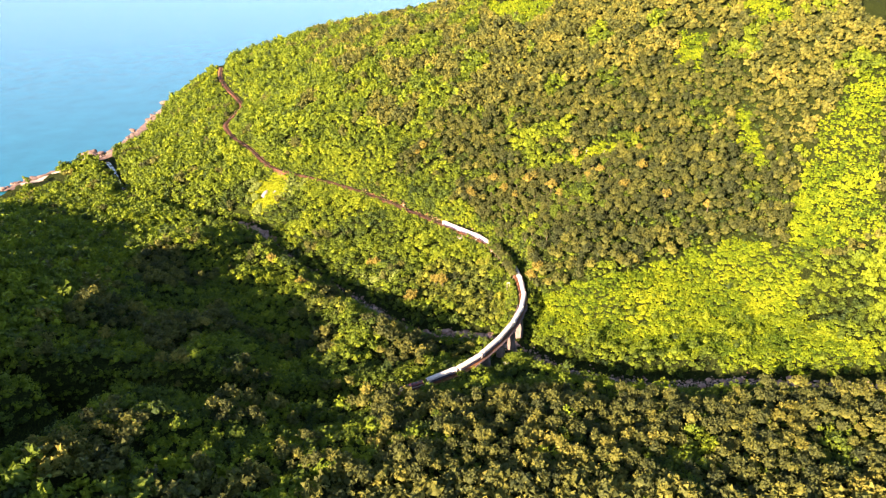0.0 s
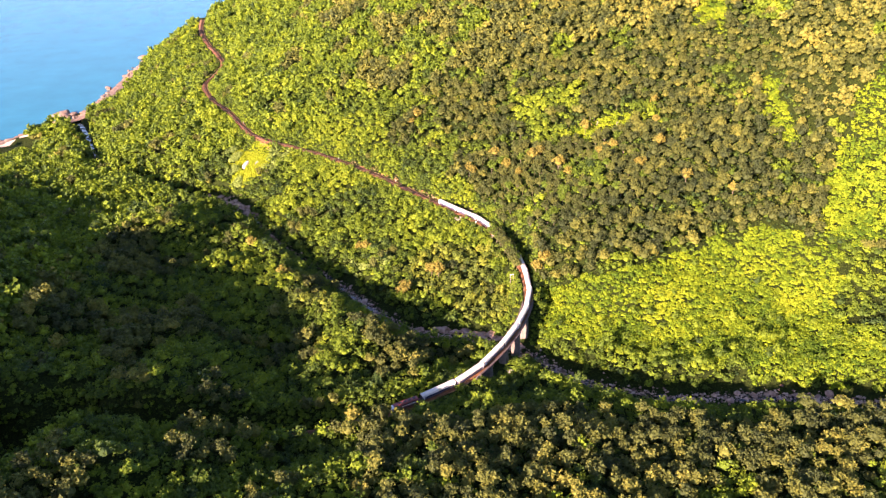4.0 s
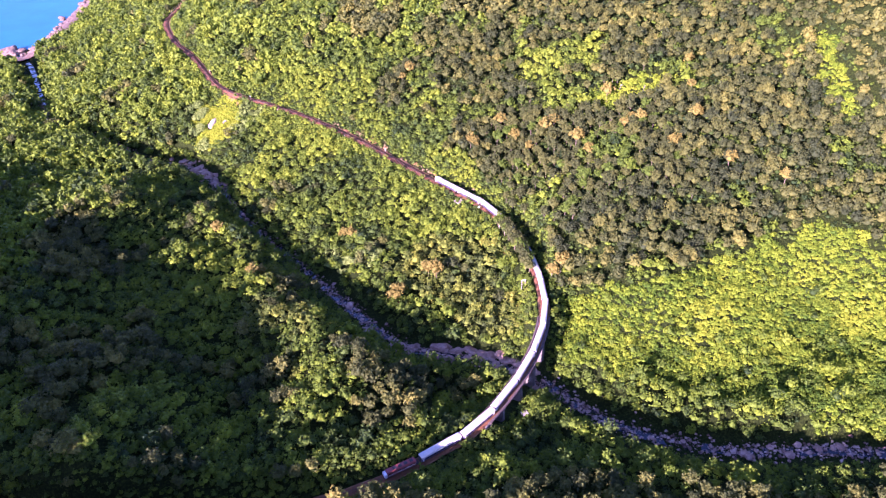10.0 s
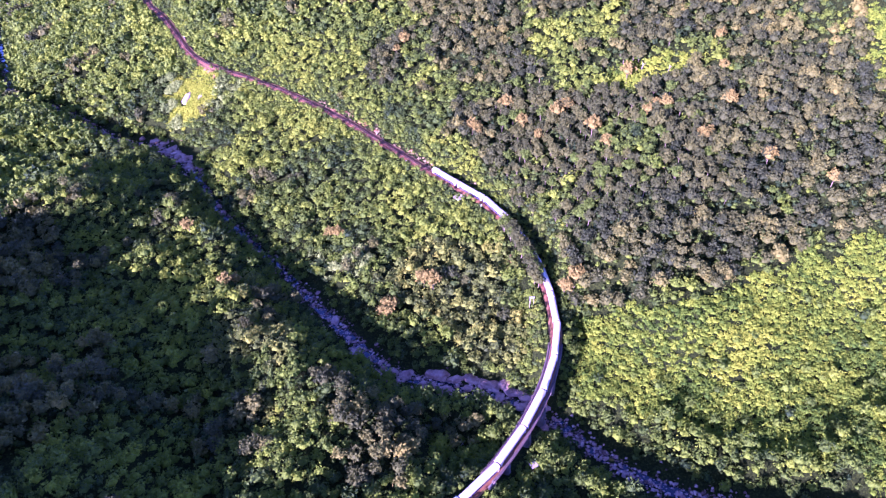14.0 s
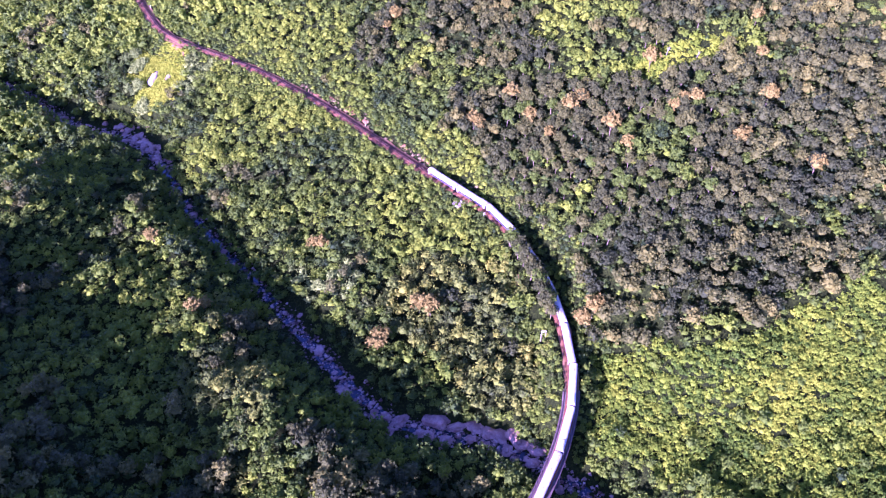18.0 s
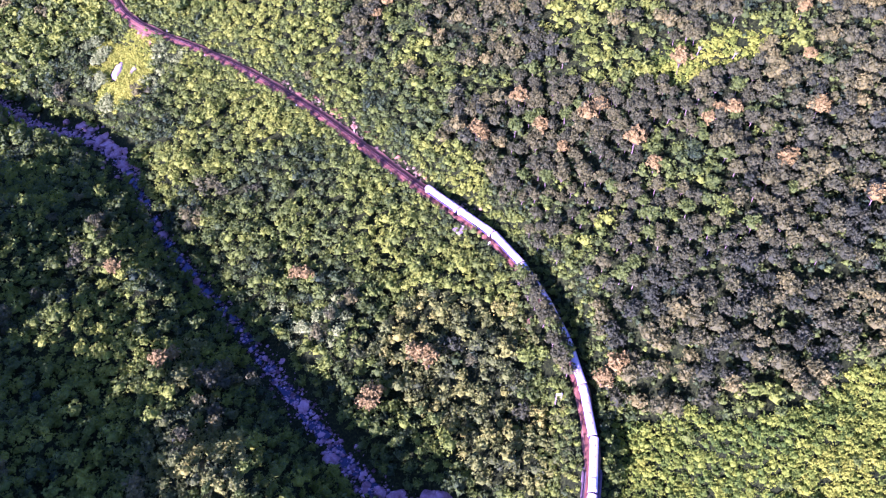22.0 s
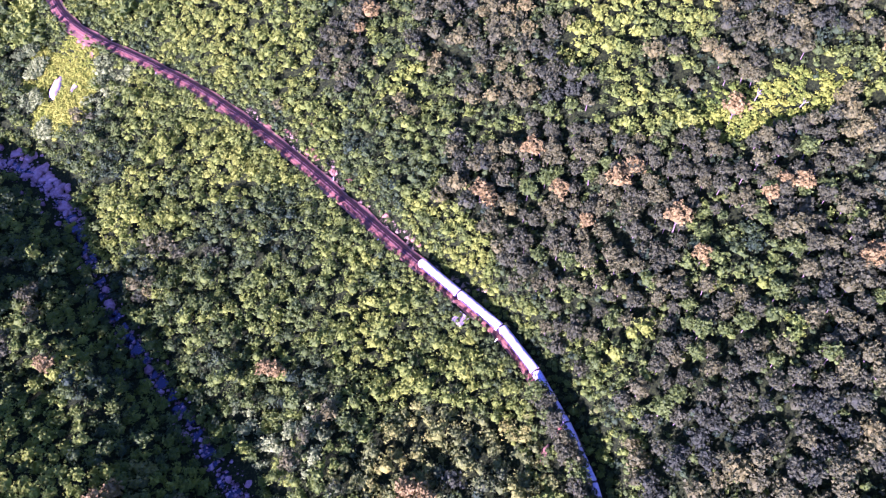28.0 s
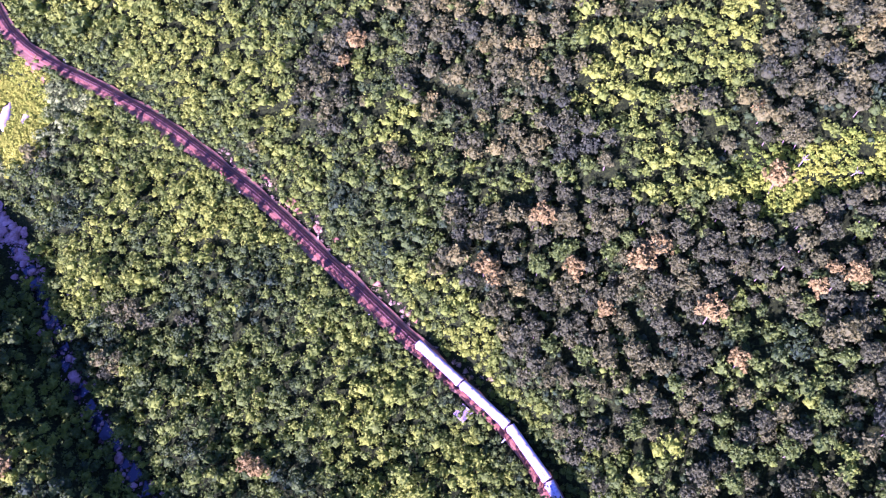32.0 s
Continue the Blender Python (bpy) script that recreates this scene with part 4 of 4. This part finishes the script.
def build_train():
    first = build_coach()
    for n in range(COACHES):
        p, turn = spot_on_line(TAIL + PITCH * (n + 0.5))
        at = pose(p[0], p[1], RAIL, 0, 0, turn if n % 3 else turn + 180)
        if n == 0:
            first.matrix_world = at
        else:
            copy_thing(first, at)
    p, turn = spot_on_line(TAIL + PITCH * COACHES + 8.2)
    build_engine().matrix_world = pose(p[0], p[1], RAIL, 0, 0, turn)


build_line()
build_viaduct()
build_train()

# ---- river bed, stones, small things ----
def still_water(nodes, links, bsdf, out):
    bsdf.inputs["Base Color"].default_value = (0.012, 0.016, 0.02, 1)
    bsdf.inputs["Roughness"].default_value = 0.12


WATER = material("river_water", still_water)
DEAD = surface("dead_wood", [(0.2, (0.22, 0.19, 0.16)), (0.8, (0.40, 0.36, 0.31))], 2.0, 0.9)
SAND = surface("beach_sand", [(0.15, (0.42, 0.32, 0.22)), (0.85, (0.62, 0.50, 0.37))], 0.2, 0.95, 0.03, vary=False)
SHORE_ROCK = surface("shore_rock", [(0.15, (0.055, 0.038, 0.028)), (0.5, (0.13, 0.090, 0.066)), (0.85, (0.26, 0.19, 0.14))], 0.3, 0.85, 0.08)


def height_at(x, y):
    return float(lay(np.array([float(x)]), np.array([float(y)]))[0][0])


def rock_mesh(name, r, mat, flat=0.6, rough=0.28, detail=2):
    bm = bmesh.new()
    bmesh.ops.create_icosphere(bm, subdivisions=detail, radius=1.0)
    seed = Vector((r.uniform(0, 50), r.uniform(0, 50), r.uniform(0, 50)))
    for v in bm.verts:
        k = 1 + rough * noise.noise(v.co * 1.1 + seed) * 1.6 + 0.14 * noise.noise(v.co * 2.7 + seed) + 0.07 * noise.noise(v.co * 6.5 + seed)
        v.co = Vector((v.co.x * k, v.co.y * k * r.uniform(0.98, 1.02), v.co.z * k * flat))
    return finished(name, bm, mat)


def strip(name, line, half, lift, mat, step=1):
    """A sheet along a line of (x, y, z)."""
    pts = line[::step]
    ahead = np.gradient(pts[:, :2], axis=0)
    ahead /= np.linalg.norm(ahead, axis=1)[:, None]
    side = np.stack([ahead[:, 1], -ahead[:, 0]], 1)
    v = np.zeros((len(pts), 2, 3))
    for j, d in enumerate((-1, 1)):
        v[:, j, :2], v[:, j, 2] = pts[:, :2] + d * half * side, pts[:, 2] + lift
    v = v.reshape(-1, 3)
    f = np.array([(2 * i, 2 * i + 1, 2 * i + 3, 2 * i + 2) for i in range(len(pts) - 1)])
    return mesh_from(name, v, f, mat)


def build_river():
    tagged(new("river_water", strip("river_water", STREAM, 2.4, 0.05, WATER)), "dark still water between the river stones", "water", kind="structure")
    tagged(new("brook_water", strip("brook_water", SIDE_STREAM, 2.2, 0.1, WATER)), "dark brook water", "water", kind="structure")
    r = random.Random(5)
    shapes = [rock_mesh("boulder", r, STONE, r.uniform(0.45, 0.75)) for _ in range(9)]
    wide_bed = [n for n, q in enumerate(STREAM) if -245 < q[0] < -176]
    for n in range(300):
        i = r.choice(wide_bed) if n % 4 == 0 else r.randrange(int(len(STREAM) * 0.27), int(len(STREAM) * 0.9))
        x, y, z = STREAM[i]
        if -172 < x < -86 and n % 3:
            i = r.randrange(int(len(STREAM) * 0.62), int(len(STREAM) * 0.9))
            x, y, z = STREAM[i]
        g = r.choice((0.6, 0.7, 0.9, 0.9, 1.1, 1.4, 1.9))
        off = 4.6 if n % 4 == 0 else 2.8
        x, y = x + r.gauss(0, off), y + r.gauss(0, off)
        ob = tagged(new("boulder", shapes[n % 9]), "grey river boulder in the stony bed", "boulder", "boulders in the river")
        ob.matrix_world = pose(x, y, height_at(x, y) + 0.2 * g, r.uniform(-15, 15), r.uniform(-15, 15), r.uniform(0, 360)) @ Matrix.Diagonal((g * 1.25, g, g, 1))
    # the long bare slabs above the viaduct
    for x, y, g, turn, flat in ((-12, 37, 3.4, -10, 0.55), (-4, 34, 2.4, 8, 0.6), (3, 34.5, 3.0, -15, 0.5), (11, 30, 3.6, -25, 0.45), (19, 27.5, 3.2, -35, 0.45), (-27, 38, 2.6, 20, 0.7), (-9, 27, 2.2, 40, 0.6), (26, 23, 3.0, -40, 0.45), (33, 17, 2.4, -40, 0.5),
                                (-31, 33, 1.8, 70, 0.7), (1, 28, 1.6, 10, 0.7), (15, 23, 1.7, 60, 0.6), (-18, 32, 1.7, 0, 0.7), (7, 26, 1.3, 0, 0.7), (24, 17, 1.6, 20, 0.6),
                                (-208, 270, 3.0, 30, 0.5), (-200, 262, 2.6, 50, 0.5), (-216, 274, 2.8, 20, 0.5), (-195, 254, 2.2, 10, 0.6), (-188, 247, 2.6, 60, 0.5), (-226, 266, 2.0, 0, 0.6), (-206, 258, 1.8, 0, 0.6), (-181, 236, 2.0, 0, 0.6)):
        ob = tagged(new("rock_slab", rock_mesh("rock_slab", r, STONE, flat, 0.42, 4)), "broad bare slab of pale rock beside the river", "rock", "rock slabs by the river")
        ob.matrix_world = pose(x, y, height_at(x, y) + 0.5, 0, 0, turn) @ Matrix.Diagonal((g * 1.5, g, g, 1))
    # cobbles, too many to count
    vs, fs, base = [], [], 0
    small = np.array([(1, 0, 0), (-1, 0, 0), (0, 1, 0), (0, -1, 0), (0, 0, 0.7), (0, 0, -0.7)], float)
    eight = np.array([(0, 2, 4), (2, 1, 4), (1, 3, 4), (3, 0, 4), (2, 0, 5), (1, 2, 5), (3, 1, 5), (0, 3, 5)])
    own = np.random.default_rng(3)
    for line, count, spread in ((STREAM[int(len(STREAM) * 0.27):], 8500, 2.9), (SIDE_STREAM, 900, 2.2)):
        i = own.integers(0, len(line), count)
        hidden = (line[i, 0] > -172) & (line[i, 0] < -86) & (own.uniform(size=count) < 0.6)
        i = i[~hidden]
        count = len(i)
        p = line[i, :2] + own.normal(size=(count, 2)) * spread
        z = lay(p[:, 0], p[:, 1])[0]
        g = 0.25 + 0.85 * own.uniform(0, 1, count) ** 1.8
        a = own.uniform(0, 6.28, count)
        w = small[None] * own.uniform(0.7, 1.3, (count, 6, 1)) * g[:, None, None]
        q = np.stack([w[..., 0] * np.cos(a)[:, None] - w[..., 1] * np.sin(a)[:, None] + p[:, :1], w[..., 0] * np.sin(a)[:, None] + w[..., 1] * np.cos(a)[:, None] + p[:, 1:], w[..., 2] + z[:, None] + 0.15], -1)
        vs.append(q.reshape(-1, 3))
        fs.append((eight[None] + (base + 6 * np.arange(count))[:, None, None]).reshape(-1, 3))
        base += 6 * count
    tagged(new("cobbles", mesh_from("cobbles", np.vstack(vs), np.vstack(fs), COBBLE)), "grey cobbles strewn along the river bed", "cobbles", kind="stuff")


def build_shore():
    r = random.Random(9)
    shapes = [rock_mesh("shore_rock", r, SHORE_ROCK, r.uniform(0.5, 0.8)) for _ in range(7)]
    coast = COAST
    # the rocky rim between the sea and the bushes
    ahead = np.gradient(coast, axis=0)
    ahead /= np.linalg.norm(ahead, axis=1)[:, None]
    inland = np.stack([ahead[:, 1], -ahead[:, 0]], 1)
    inland *= np.sign((inland * (1.0, -0.3)).sum(1))[:, None]
    across = np.array([-9.0, -4.0, 0.0, 4.0, 8.0, 12.0, 17.0])
    q = coast[:, None] + across[None, :, None] * inland[:, None]
    x, y = q[..., 0].ravel(), q[..., 1].ravel()
    z = np.maximum(lay(x, y)[0], np.tile(0.28 * across, len(coast)) - 0.2) + 0.35 + 1.3 * np.abs(wave(x, y, 7, 41))
    z = z - 2.2 * np.tile(np.abs(across - 4) > 12.5, len(coast))
    i, j = np.meshgrid(np.arange(len(coast) - 1), np.arange(len(across) - 1), indexing="ij")
    a, n = i * len(across) + j, len(across)
    rim = mesh_from("shore", np.stack([x, y, z], -1), np.stack([a, a + 1, a + n + 1, a + n], -1).reshape(-1, 4), SHORE_ROCK)
    tagged(new("shore", rim), "tan broken rock rim along the foot of the headland", "shore", kind="structure")
    for n in range(200):
        x, y = coast[r.randrange(len(coast))]
        g = r.choice((1.0, 1.4, 1.8, 2.5, 3.2))
        x, y = x + r.gauss(0, 4), y + r.gauss(0, 4)
        ob = tagged(new("shore_rock", shapes[n % 7]), "brown rock at the foot of the headland", "rock", "rocks along the shore")
        ob.matrix_world = pose(x, y, max(0.0, height_at(x, y)) + 0.2 * g, r.uniform(-15, 15), r.uniform(-15, 15), r.uniform(0, 360)) @ Matrix.Diagonal((g * 1.3, g, g, 1))
    for x, y, g in ((-512, 588, 9.0), (-503, 583, 6.0), (-498, 590, 5.0), (-509, 878, 7.0), (-486, 596, 5.0)):
        ob = tagged(new("sea_stack", rock_mesh("sea_stack", r, SHORE_ROCK, 0.75, 0.34, 3)), "large weathered rock standing in the shallows", "rock", "large rocks in the shallows")
        ob.matrix_world = pose(x, y, 1.0, 0, 0, r.uniform(0, 360)) @ Matrix.Diagonal((g * 1.3, g, g * 0.8, 1))


def patch_of_ground(name, x, y, rx, ry, turn, lift, mat, n=22, ragged=0.3):
    """An uneven low dome of bare ground or rock laid on the slope."""
    rings = 5
    v, f = [], []
    c, s = math.cos(radians(turn)), math.sin(radians(turn))
    for q in range(rings + 1):
        for k in range(n):
            a, d = 6.2832 * k / n, q / rings
            d *= 1 + ragged * noise.noise(Vector((math.cos(a) * 1.7 + x, math.sin(a) * 1.7 + y, 0.3))) * 1.5
            u, w = rx * d * math.cos(a), ry * d * math.sin(a)
            v.append((x + c * u - s * w, y + s * u + c * w, 0))
    v = np.array(v, float)
    z = lay(v[:, 0], v[:, 1])[0]
    ring = np.repeat(np.arange(rings + 1), n)
    v[:, 2] = z + lift * (1 - (ring / rings) ** 3) - 0.25 * (ring == rings)
    for q in range(rings):
        for k in range(n):
            f.append((q * n + k, q * n + (k + 1) % n, (q + 1) * n + (k + 1) % n, (q + 1) * n + k))
    return mesh_from(name, v, np.array(f), mat, flat=False)


def build_bare_places():
    for x, y, rx, ry, turn in ((-195, 296, 3.1, 7.8, -8), (-184, 292, 1.5, 4.5, -20)):
        tagged(new("rock_face", patch_of_ground("rock_face", x, y, rx, ry, turn, 1.6, PALE)), "bare pale rock in a grassy clearing below the line", "rock", "bare rocks in the clearing")
    for x, y, rx, ry, turn in ((-179, 310, 3.2, 2.2, -30), (-175, 305, 1.5, 1.2, 0), (-183, 313, 2.2, 1.4, 30)):
        tagged(new("concrete_block", patch_of_ground("concrete_block", x, y, rx, ry, turn, 0.5, SOIL)), "pale broken slab on the edge of the track", "slab", "broken slabs by the bend")
    for x, y, rx, ry, turn in ((-84, 252, 5.5, 2.0, -40), (-74, 246, 3.0, 1.5, -42), (-62, 233, 6.0, 2.2, -46), (-52, 222, 3.0, 1.3, -46), (-44, 215, 5.0, 1.6, -46), (-61, 246, 1.6, 1.2, 0), (-38, 73, 2.3, 1.8, 0), (24, 99, 3.5, 1.5, 70), (-18, 185, 4.0, 1.3, -48), (-30, 198, 4.0, 1.2, -48)):
        tagged(new("soil_scar", patch_of_ground("soil_scar", x, y, rx, ry, turn, 0.7, SOIL)), "bare pinkish soil where the bank has slipped", "soil", "soil scars along the line")
    for x, y, rx, ry, turn in ((-530, 470, 9, 20, -25), (-510, 505, 6, 16, -25), (-424, 607, 3.5, 20, -72), (-470, 808, 4, 16, -70)):
        tagged(new("sand_patch", patch_of_ground("sand_patch", x, y, rx, ry, turn, 0.8, SAND)), "pale sand above the rocks of the shore", "sand", "sandy patches by the sea")


def build_small_things():
    # the culvert head below the line
    p = beside(ALONG[int(np.argmin(((TRACK - (2, 154)) ** 2).sum(1)))], 5.2, RAIL - 0.5)
    culvert = tagged(new("culvert"), "pale concrete culvert head on the downhill side of the line", "culvert")
    culvert.matrix_world = p
    part("apron", box("apron", (4.2, 3.6, 0.5), (1.0, 0, -0.6), PALE, 0.08), culvert)
    for y in (-1.9, 1.9):
        part("wing_wall", box("wing_wall", (4.4, 0.4, 1.1), (1.0, y, -0.2), PALE, 0.06), culvert)
    part("headwall", box("headwall", (0.45, 4.4, 1.0), (-1.1, 0, 0), PALE, 0.06), culvert)
    # a white roofed shelter frame among the trees
    x, y = 31.5, 65
    z = height_at(x, y)
    hut = tagged(new("shelter"), "small flat white-roofed shelter on thin posts among the trees", "shelter")
    hut.matrix_world = pose(x, y, z, 0, 0, 8)
    part("roof", box("roof", (2.2, 0.7, 0.1), (0, 0, 6.2), WHITEWASH, 0.03), hut, "white sheet roof")
    for dx in (-0.9, 0.9):
        for dy in (-0.25, 0.25):
            part("post", box("post", (0.12, 0.12, 6.2), (dx, dy, 3.1), PALE), hut)
    # crossing marks and stakes by the line
    for near, out, tall in (((12, 141), 3.6, 1.9), ((24, 118), 4.6, 2.2)):
        s = ALONG[int(np.argmin(((TRACK - near) ** 2).sum(1)))]
        sign = tagged(new("cross_sign"), "weathered white cross-shaped sign on a post beside the track", "sign", "cross signs by the line")
        sign.matrix_world = beside(s, out, RAIL - 0.7)
        part("post", box("post", (0.12, 0.12, tall), (0, 0, tall / 2), PALE, 0.02), sign)
        for turn in (45, -45):
            part("arm", box("arm", (1.5, 0.08, 0.22), (0, 0, 0), WHITEWASH, 0.02), sign, m=pose(0, 0.1, tall, 60, turn, 0))
    for k, s in enumerate(range(640, 900, 37)):
        stake = tagged(new("marker_post"), "short whitish marker post beside the track", "marker post", "marker posts along the line")
        stake.matrix_world = beside(s, 3.7 if k % 2 else -3.7, RAIL - 0.7)
        part("shaft", box("shaft", (0.2, 0.2, 1.3), (0, 0, 0.65), WHITEWASH, 0.03), stake)
        part("plate", box("plate", (0.7, 0.08, 0.4), (0, 0, 1.35), WHITEWASH, 0.02), stake)
    # small pinkish shrine hut by the viaduct
    x, y = 25, -20
    hut = tagged(new("hut"), "small pinkish stone hut in the bushes beside the viaduct", "hut")
    hut.matrix_world = pose(x, y, height_at(x, y), 0, 0, 25)
    part("wall", box("wall", (2.4, 2.2, 2.6), (0, 0, 1.3), SOIL, 0.08), hut)
    part("roof", box("roof", (3.0, 2.8, 0.25), (0, 0, 2.72), PALE, 0.08), hut, "pale slab roof")
    # a pale dead tree leaning out of the bushes
    for x, y, turn in ((-3, -1, 40), (118, 203, 10), (104, 208, 120)):
        snag = tagged(new("dead_tree"), "bare bleached dead tree", "dead tree", "dead trees in the woods")
        snag.matrix_world = pose(x, y, height_at(x, y) - 0.3, 18, 0, turn) @ Matrix.Diagonal((0.8, 0.8, 1.2, 1))
        v, f = limbed_trunk(rng, 4.2, 0.2)
        part("trunk", mesh_from("trunk", v, f, DEAD), snag)


build_river()
build_shore()
build_bare_places()
build_small_things()
